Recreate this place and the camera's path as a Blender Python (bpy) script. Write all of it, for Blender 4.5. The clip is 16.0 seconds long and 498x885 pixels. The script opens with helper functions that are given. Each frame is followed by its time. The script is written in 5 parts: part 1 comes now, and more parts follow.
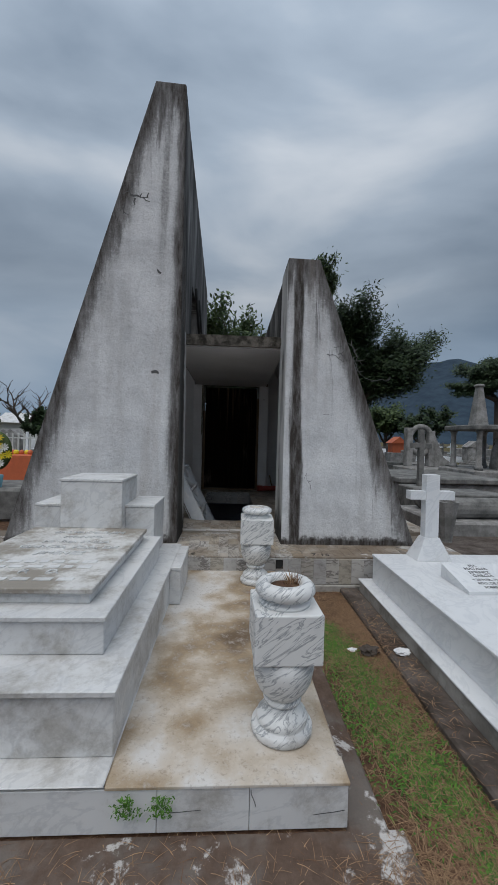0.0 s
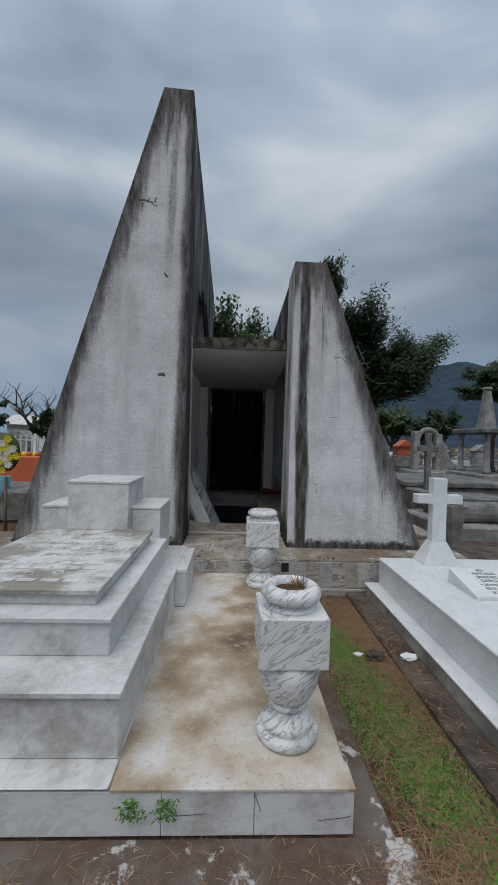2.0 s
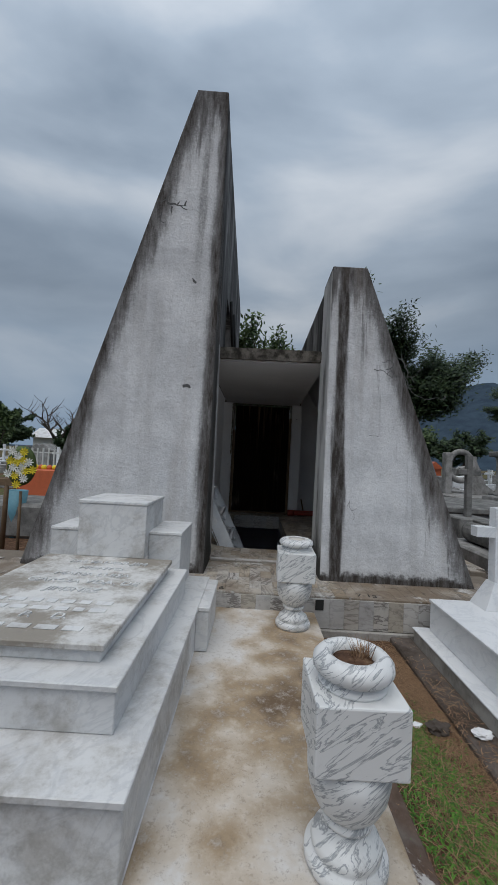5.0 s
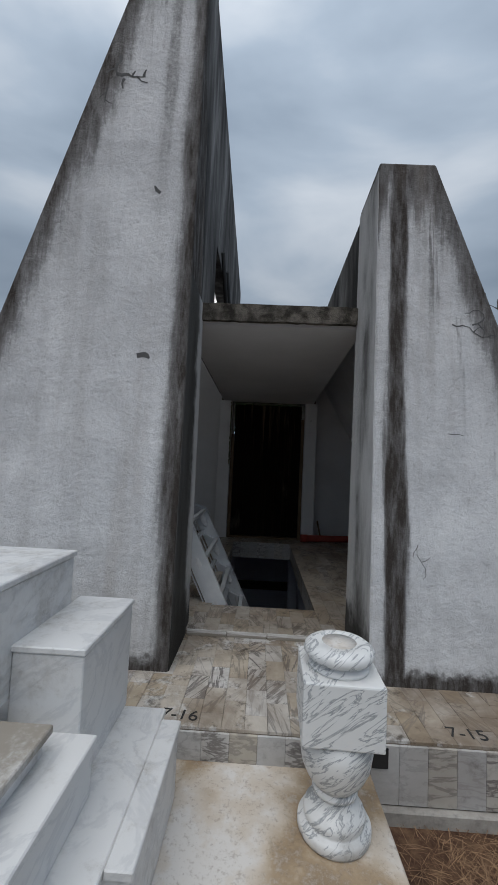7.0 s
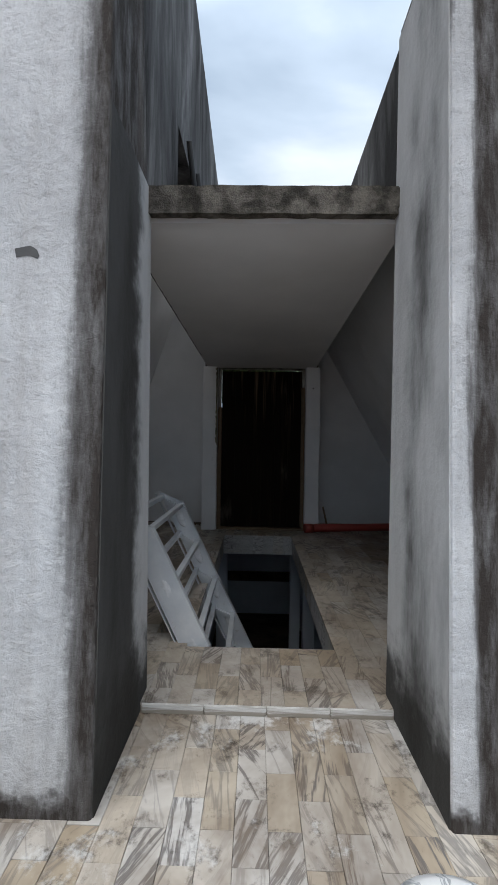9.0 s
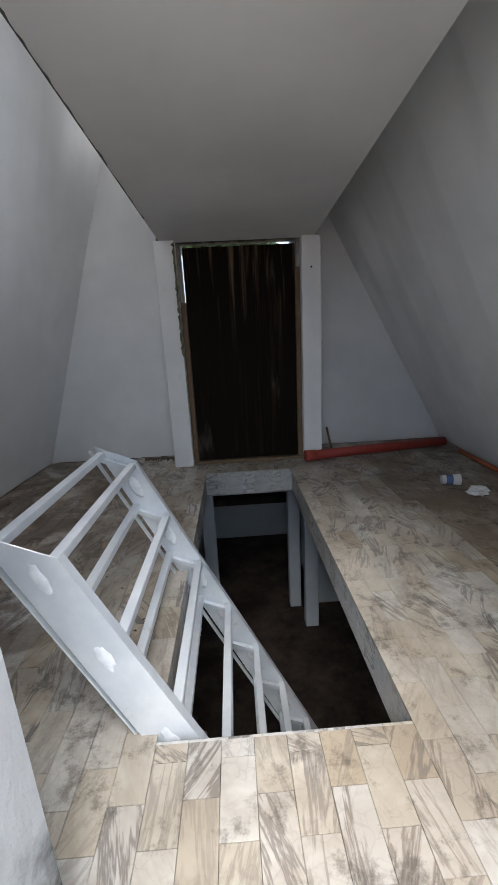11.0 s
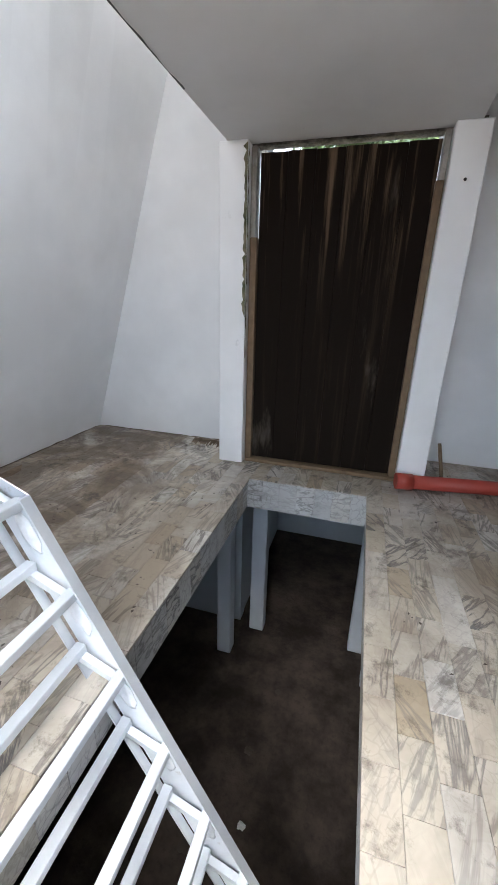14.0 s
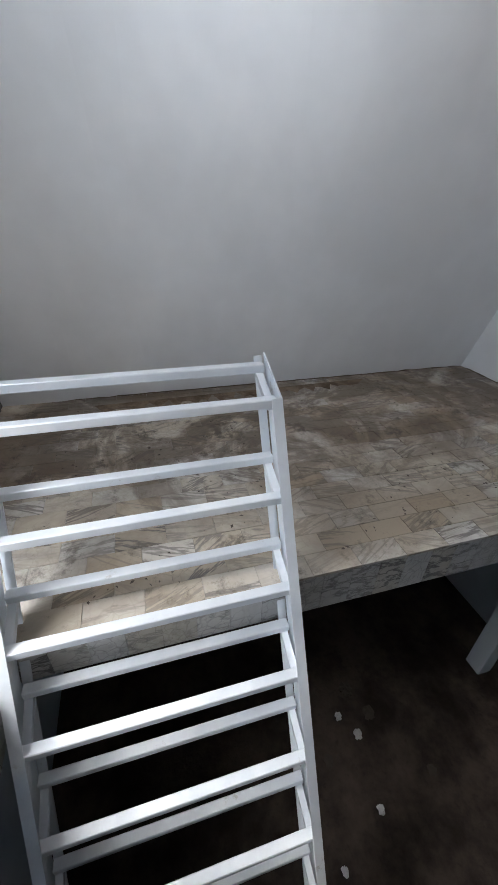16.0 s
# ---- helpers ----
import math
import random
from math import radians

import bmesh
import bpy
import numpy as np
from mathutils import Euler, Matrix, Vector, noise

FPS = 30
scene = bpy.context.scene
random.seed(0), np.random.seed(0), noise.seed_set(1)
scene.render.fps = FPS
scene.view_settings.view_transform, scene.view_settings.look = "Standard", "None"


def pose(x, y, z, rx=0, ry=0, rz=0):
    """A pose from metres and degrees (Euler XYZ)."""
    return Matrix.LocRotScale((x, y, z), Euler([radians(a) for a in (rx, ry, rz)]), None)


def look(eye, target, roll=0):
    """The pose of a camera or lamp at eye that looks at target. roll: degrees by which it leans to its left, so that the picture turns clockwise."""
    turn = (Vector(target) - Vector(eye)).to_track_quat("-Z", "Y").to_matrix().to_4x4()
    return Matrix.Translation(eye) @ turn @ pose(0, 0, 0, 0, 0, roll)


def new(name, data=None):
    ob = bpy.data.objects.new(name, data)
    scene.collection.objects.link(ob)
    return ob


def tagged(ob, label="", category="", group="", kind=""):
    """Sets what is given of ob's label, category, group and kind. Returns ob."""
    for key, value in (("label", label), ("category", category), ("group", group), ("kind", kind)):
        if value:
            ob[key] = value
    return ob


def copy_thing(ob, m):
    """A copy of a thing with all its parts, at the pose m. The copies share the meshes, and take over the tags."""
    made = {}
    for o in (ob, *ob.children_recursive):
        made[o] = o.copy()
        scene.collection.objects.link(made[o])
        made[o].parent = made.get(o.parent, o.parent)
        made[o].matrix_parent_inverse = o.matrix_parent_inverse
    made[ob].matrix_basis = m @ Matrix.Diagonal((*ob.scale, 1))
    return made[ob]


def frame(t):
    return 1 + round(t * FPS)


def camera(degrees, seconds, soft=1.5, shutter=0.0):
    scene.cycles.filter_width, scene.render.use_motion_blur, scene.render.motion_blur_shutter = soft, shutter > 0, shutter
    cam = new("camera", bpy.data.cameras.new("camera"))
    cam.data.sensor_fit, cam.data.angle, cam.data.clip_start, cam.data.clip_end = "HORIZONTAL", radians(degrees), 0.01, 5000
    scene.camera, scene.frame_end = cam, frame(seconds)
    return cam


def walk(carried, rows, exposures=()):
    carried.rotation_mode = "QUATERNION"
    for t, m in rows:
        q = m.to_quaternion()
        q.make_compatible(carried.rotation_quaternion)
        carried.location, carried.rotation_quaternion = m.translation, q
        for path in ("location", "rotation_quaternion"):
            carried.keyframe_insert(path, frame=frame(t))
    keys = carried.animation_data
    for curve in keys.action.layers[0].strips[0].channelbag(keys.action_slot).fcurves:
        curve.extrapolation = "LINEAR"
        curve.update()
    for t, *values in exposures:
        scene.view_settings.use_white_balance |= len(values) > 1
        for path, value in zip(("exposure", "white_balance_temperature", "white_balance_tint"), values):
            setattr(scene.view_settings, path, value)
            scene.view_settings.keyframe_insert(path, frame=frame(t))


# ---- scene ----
cam = camera(66.0, 16.0)
PATH = [
    (0, (-0.08, -4.115, 1.468), (0.026, -2.117, 1.445), 1.5),
    (0.5, (-0.081, -4.112, 1.465), (0.01, -2.115, 1.438), 1.4),
    (1, (-0.08, -4.111, 1.465), (0.003, -2.113, 1.429), 1.5),
    (1.5, (-0.079, -4.114, 1.467), (0.002, -2.116, 1.448), 1.4),
    (2, (-0.081, -4.117, 1.468), (-0.006, -2.119, 1.458), 1.7),
    (2.5, (-0.08, -4.116, 1.476), (-0.077, -2.117, 1.521), 1.5),
    (3, (-0.085, -4.035, 1.48), (-0.105, -2.037, 1.564), 1.8),
    (3.5, (-0.094, -3.966, 1.48), (-0.089, -1.968, 1.556), 2.1),
    (6, (-0.21, -3.104, 1.438), (-0.267, -1.107, 1.524), 3.3),
    (6.5, (-0.138, -2.584, 1.415), (-0.138, -0.591, 1.583), 0.8),
    (7, (-0.142, -2.224, 1.503), (-0.206, -0.229, 1.628), 2.7),
    (7.5, (-0.183, -1.943, 1.54), (-0.155, 0.056, 1.504), 1.3),
    (8, (-0.159, -1.7, 1.518), (-0.177, 0.298, 1.604), 0.5),
    (10.5, (-0.088, -0.303, 1.529), (-0.132, 1.661, 1.158), 0.9),
    (11, (-0.174, 0.011, 1.593), (-0.108, 1.948, 1.098), -3.0),
    (11.5, (-0.209, 0.197, 1.594), (-0.127, 2.133, 1.101), 0.1),
    (12, (-0.165, 0.403, 1.588), (-0.178, 2.319, 1.013), -1.8),
    (12.5, (-0.121, 0.581, 1.582), (-0.184, 2.492, 0.994), -1.3),
    (13, (-0.055, 0.846, 1.61), (-0.038, 2.766, 1.052), -3.2),
    (13.5, (0.012, 1.029, 1.612), (-0.082, 2.924, 0.978), -2.0),
    (14, (0.217, 1.165, 1.593), (-0.304, 2.972, 0.911), 1.6),
    (14.5, (0.272, 1.335, 1.562), (-0.637, 2.926, 0.758), 0.3),
    (15, (0.329, 1.5, 1.583), (-0.943, 2.67, 0.575), -0.5),
    (15.5, (0.42, 1.56, 1.578), (-1.169, 2.288, 0.605), 0.4),
    (16, (0.38, 1.531, 1.572), (-1.25, 2.029, 0.52), 1.8),
]
SKY = 1.0
W1, W2, W3 = 1.3, 10.0, 0.5
walk(cam, [(t, look(e, g, r)) for t, e, g, r in PATH],
     exposures=((0, 0.05), (6.0, 0.05), (7.0, 0.12), (7.5, 0.25), (8.2, 0.42), (9.3, 1.1), (10.5, 2.25), (11.0, 2.7), (12.5, 3.7), (14.0, 4.05), (14.7, 3.9), (16.0, 3.45)))

# exposure follows the phone's automatic brightness: darker outdoors, brighter indoors
# ---- world and sun ----
world = bpy.data.worlds.new("overcast_sky")
scene.world = world
world.use_nodes = True
wt = world.node_tree
wt.nodes.clear()


def wnode(kind, **inputs):
    n = wt.nodes.new(kind)
    for k, v in inputs.items():
        n.inputs[k].default_value = v
    return n


sky = wnode("ShaderNodeTexSky")
sky.sky_type, sky.sun_disc = "NISHITA", False
sky.sun_elevation, sky.sun_rotation = radians(62), radians(200)
coord = wnode("ShaderNodeTexCoord")
mapn = wnode("ShaderNodeMapping", Scale=(0.75, 1.1, 2.3), Rotation=(0.0, 0.3, 0.35), Location=(0.35, 0.1, 0.2))
cloud = wnode("ShaderNodeTexNoise", Scale=1.9, Detail=6.0, Roughness=0.46, Distortion=0.25)
ramp = wnode("ShaderNodeValToRGB")
for e, (p, c) in zip((ramp.color_ramp.elements[0], ramp.color_ramp.elements[1], ramp.color_ramp.elements.new(0.5)),
                     ((0.32, (0.18, 0.232, 0.30, 1)), (0.74, (0.70, 0.755, 0.82, 1)), (0.52, (0.33, 0.395, 0.475, 1)))):
    e.position, e.color = p, c
skymul = wnode("ShaderNodeMix", Factor=1.0)
skymul.data_type, skymul.blend_type = "RGBA", "MIX"
skymul.inputs[0].default_value = 0.93
skygain = wnode("ShaderNodeVectorMath")
skygain.operation = "SCALE"
skygain.inputs[3].default_value = 0.1
bg = wnode("ShaderNodeBackground", Strength=SKY)
wout = wnode("ShaderNodeOutputWorld")
wt.links.new(coord.outputs["Generated"], mapn.inputs["Vector"])
wt.links.new(mapn.outputs[0], cloud.inputs["Vector"])
wt.links.new(cloud.outputs["Fac"], ramp.inputs["Fac"])
wt.links.new(sky.outputs[0], skygain.inputs[0])
wt.links.new(skygain.outputs[0], skymul.inputs[6])
wt.links.new(ramp.outputs[0], skymul.inputs[7])
# clearer, deeper blue band low over the horizon; brighter cloud overhead
sep = wnode("ShaderNodeSeparateXYZ")
wt.links.new(coord.outputs["Generated"], sep.inputs[0])
low = wnode("ShaderNodeMapRange")
low.interpolation_type = "SMOOTHSTEP"
low.inputs[1].default_value, low.inputs[2].default_value, low.inputs[3].default_value, low.inputs[4].default_value = 0.05, 0.36, 0.75, 0.0
wt.links.new(sep.outputs[2], low.inputs[0])
band = wnode("ShaderNodeMix")
band.data_type = "RGBA"
band.inputs[7].default_value = (0.17, 0.27, 0.40, 1)
wt.links.new(low.outputs[0], band.inputs[0])
wt.links.new(skymul.outputs[2], band.inputs[6])
high = wnode("ShaderNodeMapRange")
high.inputs[1].default_value, high.inputs[2].default_value, high.inputs[3].default_value, high.inputs[4].default_value = 0.35, 0.95, 0.85, 1.5
wt.links.new(sep.outputs[2], high.inputs[0])
lift = wnode("ShaderNodeVectorMath")
lift.operation = "SCALE"
wt.links.new(band.outputs[2], lift.inputs[0])
wt.links.new(high.outputs[0], lift.inputs[3])
wt.links.new(lift.outputs[0], bg.inputs["Color"])
wt.links.new(bg.outputs[0], wout.inputs["Surface"])

sun = new("sun", bpy.data.lights.new("sun", "SUN"))
sun.data.energy, sun.data.angle, sun.data.color = 1.5, radians(60), (1.0, 0.97, 0.93)
sun.matrix_world = look((-5, -13, 30), (0, 0, 0))

# added fill lamps at the broken window, an unseen hollow end and the open front
for name, size, m, power in (("window_fill", (1.2, 0.8), look((-0.8, 1.87, 3.14), (-1.35, 4.2, 1.4)), W1),
                             ("hollow_end_fill", (0.5, 0.7), look((-1.12, 4.5, 4.15), (-1.3, 2.6, 1.2)), W2),
                             ("doorway_fill", (1.08, 2.1), look((-0.05, 0.61, 1.45), (0.1, 3.0, 1.5)), W3)):
    lamp = new(name, bpy.data.lights.new(name, "AREA"))
    lamp.data.shape, lamp.data.size, lamp.data.size_y = "RECTANGLE", size[0], size[1]
    lamp.data.energy, lamp.data.color = power, (0.97, 0.98, 1.0)
    lamp.matrix_world = m

# ---- materials ----


class Nodes:
    """A small builder for node materials."""

    def __init__(self, name, rough=0.7, metal=0.0, spec=0.5):
        self.mat = bpy.data.materials.new(name)
        self.mat.use_nodes = True
        self.t = self.mat.node_tree
        self.p = self.t.nodes["Principled BSDF"]
        self.p.inputs["Roughness"].default_value = rough
        self.p.inputs["Metallic"].default_value = metal
        self.p.inputs["Specular IOR Level"].default_value = spec
        self.c = self.t.nodes.new("ShaderNodeTexCoord")

    def put(self, socket, value):
        if isinstance(value, bpy.types.NodeSocket):
            self.t.links.new(value, socket)
        else:
            socket.default_value = value

    def coords(self, scale=(1, 1, 1), rot=(0, 0, 0), loc=(0, 0, 0), src="Object"):
        m = self.t.nodes.new("ShaderNodeMapping")
        self.put(m.inputs["Vector"], self.c.outputs[src])
        m.inputs["Scale"].default_value, m.inputs["Rotation"].default_value = scale, rot
        self.put(m.inputs["Location"], loc)
        return m.outputs[0]

    def noise(self, scale, detail=4.0, rough=0.55, vec=None, dist=0.0):
        n = self.t.nodes.new("ShaderNodeTexNoise")
        self.put(n.inputs["Vector"], vec or self.c.outputs["Object"])
        n.inputs["Scale"].default_value, n.inputs["Detail"].default_value = scale, detail
        n.inputs["Roughness"].default_value, n.inputs["Distortion"].default_value = rough, dist
        return n.outputs["Fac"]

    def ramp(self, fac, *stops):
        n = self.t.nodes.new("ShaderNodeValToRGB")
        els = n.color_ramp.elements
        while len(els) < len(stops):
            els.new(0.5)
        for e, (p, c) in zip(els, stops):
            e.position = p
            e.color = (c, c, c, 1) if isinstance(c, (int, float)) else (*c, 1)
        self.put(n.inputs[0], fac)
        return n.outputs[0]

    def mix(self, fac, a, b, mode="MIX"):
        n = self.t.nodes.new("ShaderNodeMix")
        n.data_type, n.blend_type = "RGBA", mode
        self.put(n.inputs[0], fac)
        for s, v in ((n.inputs[6], a), (n.inputs[7], b)):
            self.put(s, (*v, 1) if isinstance(v, tuple) else v)
        return n.outputs[2]

    def math(self, op, a, b=0.0, clamp=False):
        n = self.t.nodes.new("ShaderNodeMath")
        n.operation, n.use_clamp = op, clamp
        self.put(n.inputs[0], a), self.put(n.inputs[1], b)
        return n.outputs[0]

    def xyz(self, src="Object"):
        n = self.t.nodes.new("ShaderNodeSeparateXYZ")
        self.put(n.inputs[0], self.c.outputs[src])
        return n.outputs

    def random(self):
        return self.t.nodes.new("ShaderNodeObjectInfo").outputs["Random"]

    def island(self):
        return self.t.nodes.new("ShaderNodeNewGeometry").outputs["Random Per Island"]

    def colour(self, value):
        self.put(self.p.inputs["Base Color"], (*value, 1) if isinstance(value, tuple) else value)
        return self

    def rough(self, value):
        self.put(self.p.inputs["Roughness"], value)
        return self

    def bump(self, height, strength=0.3, dist=0.01):
        n = self.t.nodes.new("ShaderNodeBump")
        n.inputs["Strength"].default_value, n.inputs["Distance"].default_value = strength, dist
        self.put(n.inputs["Height"], height)
        self.put(self.p.inputs["Normal"], n.outputs[0])
        return self


def smooth_mask(b, value, lo, hi):
    """0 below lo, 1 above hi; hi may be the lower one."""
    n = b.t.nodes.new("ShaderNodeMapRange")
    n.interpolation_type = "SMOOTHSTEP"
    b.put(n.inputs[0], value)
    n.inputs[1].default_value, n.inputs[2].default_value = lo, hi
    if lo > hi:
        n.inputs[1].default_value, n.inputs[2].default_value = hi, lo
        n.inputs[3].default_value, n.inputs[4].default_value = 1.0, 0.0
    return n.outputs[0]


def weathered_plaster(name, inner, outer_base, outer_top, base, top, sign):
    """Old white lime plaster with black algae runs along its edges, top and foot."""
    b = Nodes(name, 0.9, spec=0.2)
    x, y, z = b.xyz()
    runs = b.noise(1.0, 5, 0.6, b.coords((6, 6, 0.45)))
    grain = b.noise(28, 5, 0.6)
    big = b.noise(2.2, 8, 0.68)
    col = b.ramp(big, (0.3, (0.5, 0.505, 0.515)), (0.5, (0.65, 0.655, 0.665)), (0.7, (0.77, 0.775, 0.78)))
    col = b.mix(b.math("MULTIPLY", smooth_mask(b, runs, 0.5, 0.75), 0.25), col, (0.25, 0.235, 0.22))
    h = b.math("DIVIDE", b.math("SUBTRACT", z, base), top - base)
    outer = b.math("ADD", b.math("MULTIPLY", h, outer_top - outer_base), outer_base)
    d_out = b.math("MULTIPLY", b.math("SUBTRACT", outer, x), sign)
    d_in = b.math("MULTIPLY", b.math("SUBTRACT", x, inner), sign)
    wob = b.math("MULTIPLY", b.math("SUBTRACT", b.noise(1.0, 5, 0.65, b.coords((5, 5, 0.8))), 0.5), 0.42)
    m_out = smooth_mask(b, b.math("ADD", d_out, wob), 0.36, 0.03)
    wob2 = b.math("MULTIPLY", b.math("SUBTRACT", b.noise(1.0, 5, 0.65, b.coords((7, 7, 0.5), loc=(3, 1, 0))), 0.5), 0.15)
    if sign > 0:
        # one dark run a hand's breadth from the opening's edge
        band = b.math("ABSOLUTE", b.math("SUBTRACT", b.math("ADD", d_in, wob2), 0.13))
        m_in = smooth_mask(b, band, 0.1, 0.035)
    else:
        m_in = smooth_mask(b, b.math("ADD", d_in, wob2), 0.19, 0.03)
    m_foot = smooth_mask(b, b.math("ADD", z, b.math("MULTIPLY", b.math("SUBTRACT", b.noise(7, 4, 0.7), 0.5), 0.2)), base + 0.15, base + 0.04)
    topstreak = b.noise(1.0, 5, 0.6, b.coords((9, 9, 0.7), loc=(0, 5, 2)))
    m_top = b.math("MULTIPLY", smooth_mask(b, b.math("ADD", h, b.math("MULTIPLY", topstreak, 0.55)), 1.0, 1.25), 0.9)
    m = b.math("MAXIMUM", b.math("MAXIMUM", b.math("MULTIPLY", m_out, 0.95), m_in), b.math("MAXIMUM", m_foot, m_top))
    if sign < 0:
        wide = b.math("ABSOLUTE", b.math("SUBTRACT", b.math("ADD", d_in, wob2), 0.22))
        m = b.math("MAXIMUM", m, b.math("MULTIPLY", smooth_mask(b, wide, 0.1, 0.02), b.math("MULTIPLY", smooth_mask(b, h, 0.3, 0.75), 0.6)))
    # a dark weathered belt just under the pale top, running down in long tongues
    drip = b.noise(1.0, 6, 0.62, b.coords((11, 11, 0.35), loc=(7, 2, 1)))
    belt = b.math("MULTIPLY", smooth_mask(b, b.math("ADD", h, b.math("MULTIPLY", b.math("SUBTRACT", drip, 0.5), 0.9)), 0.86, 0.99), smooth_mask(b, h, 0.985, 0.965))
    m = b.math("MAXIMUM", m, b.math("MULTIPLY", belt, 0.5))
    if sign > 0:
        far_runs = b.math("MULTIPLY", smooth_mask(b, drip, 0.5, 0.62), smooth_mask(b, b.math("ADD", d_out, wob), 0.62, 0.2))
        m = b.math("MAXIMUM", m, b.math("MULTIPLY", far_runs, 0.75))
    m = b.math("MULTIPLY", m, b.math("ADD", b.math("MULTIPLY", b.noise(1.0, 8, 0.72, b.coords((16, 16, 3.0))), 1.0), 0.45), True)
    pits = smooth_mask(b, b.noise(52, 6, 0.75), 0.52, 0.68)
    blot = smooth_mask(b, b.noise(8, 9, 0.8, dist=0.5), 0.5, 0.7)
    col = b.mix(b.math("MULTIPLY", pits, 0.4), col, (0.3, 0.295, 0.29))
    col = b.mix(b.math("MULTIPLY", blot, 0.22), col, (0.33, 0.32, 0.31))
    frayed = b.math("ADD", m, b.math("MULTIPLY", b.math("SUBTRACT", b.noise(34, 7, 0.75), 0.5), 0.9))
    m = b.math("ADD", b.math("MULTIPLY", smooth_mask(b, frayed, 0.3, 0.72), b.math("MULTIPLY", m, 0.65)), b.math("MULTIPLY", m, 0.35), True)
    col = b.mix(m, col, (0.05, 0.042, 0.037))
    warm = b.noise(1.0, 4, 0.6, b.coords((3.2, 3.2, 0.3), loc=(1, 4, 2)))
    col = b.mix(b.math("MULTIPLY", smooth_mask(b, warm, 0.55, 0.72), 0.3), col, (0.33, 0.29, 0.26))
    b.colour(col)
    b.bump(b.math("ADD", b.math("MULTIPLY", grain, 0.5), b.noise(12, 9, 0.75, dist=0.4)), 0.95, 0.014)
    return b.mat


def sooty_plaster():
    """Inner faces of the two tall walls: grey, with long black runs."""
    b = Nodes("sooty_plaster", 0.92, spec=0.2)
    runs = b.noise(1.0, 9, 0.66, b.coords((2.6, 2.6, 0.55)), 0.3)
    grain = b.noise(24, 5, 0.65)
    z = b.xyz()[2]
    foot = smooth_mask(b, b.math("ADD", z, b.math("MULTIPLY", grain, 0.35)), 0.95, 0.55)
    col = b.ramp(runs, (0.38, (0.035, 0.033, 0.032)), (0.52, (0.13, 0.127, 0.125)), (0.68, (0.36, 0.355, 0.35)))
    col = b.mix(b.math("MULTIPLY", foot, 0.85), col, (0.03, 0.03, 0.028))
    b.colour(col).bump(grain, 0.4, 0.01)
    return b.mat


def jamb_plaster(name, edge):
    b = Nodes(name, 0.92, spec=0.2)
    x, y, z = b.xyz()
    runs = b.noise(1.0, 6, 0.62, b.coords((9, 4, 1.1)))
    grain = b.noise(22, 5, 0.65)
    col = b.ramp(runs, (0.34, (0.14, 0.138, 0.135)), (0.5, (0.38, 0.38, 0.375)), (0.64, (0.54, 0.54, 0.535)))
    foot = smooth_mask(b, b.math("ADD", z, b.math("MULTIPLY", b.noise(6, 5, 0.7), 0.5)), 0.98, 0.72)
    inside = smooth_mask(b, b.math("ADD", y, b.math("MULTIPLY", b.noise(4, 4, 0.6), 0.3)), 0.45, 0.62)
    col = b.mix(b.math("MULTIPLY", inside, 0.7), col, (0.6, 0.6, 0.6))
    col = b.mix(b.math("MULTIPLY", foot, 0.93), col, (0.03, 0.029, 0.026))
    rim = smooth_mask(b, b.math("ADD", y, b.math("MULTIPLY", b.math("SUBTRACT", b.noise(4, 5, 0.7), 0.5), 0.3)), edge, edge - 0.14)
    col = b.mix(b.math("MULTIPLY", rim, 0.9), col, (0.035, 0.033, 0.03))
    b.colour(col).bump(grain, 0.5, 0.012)
    return b.mat


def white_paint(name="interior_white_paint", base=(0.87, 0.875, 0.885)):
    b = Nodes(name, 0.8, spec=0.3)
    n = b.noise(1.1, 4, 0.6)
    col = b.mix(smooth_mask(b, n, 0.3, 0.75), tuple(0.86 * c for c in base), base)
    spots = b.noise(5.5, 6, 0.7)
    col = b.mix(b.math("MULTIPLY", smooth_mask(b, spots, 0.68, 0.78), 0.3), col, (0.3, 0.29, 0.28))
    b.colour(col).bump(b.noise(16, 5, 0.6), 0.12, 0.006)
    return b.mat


def concrete(name, a, c, rough=0.9, scale=1.0, bump=0.4):
    b = Nodes(name, rough, spec=0.25)
    n = b.noise(2.3 * scale, 6, 0.65)
    g = b.noise(22 * scale, 5, 0.65)
    col = b.mix(smooth_mask(b, n, 0.32, 0.7), a, c)
    col = b.mix(b.math("MULTIPLY", smooth_mask(b, g, 0.5, 0.75), 0.35), col, tuple(0.4 * v for v in a))
    b.colour(col).bump(g, bump, 0.01)
    return b.mat


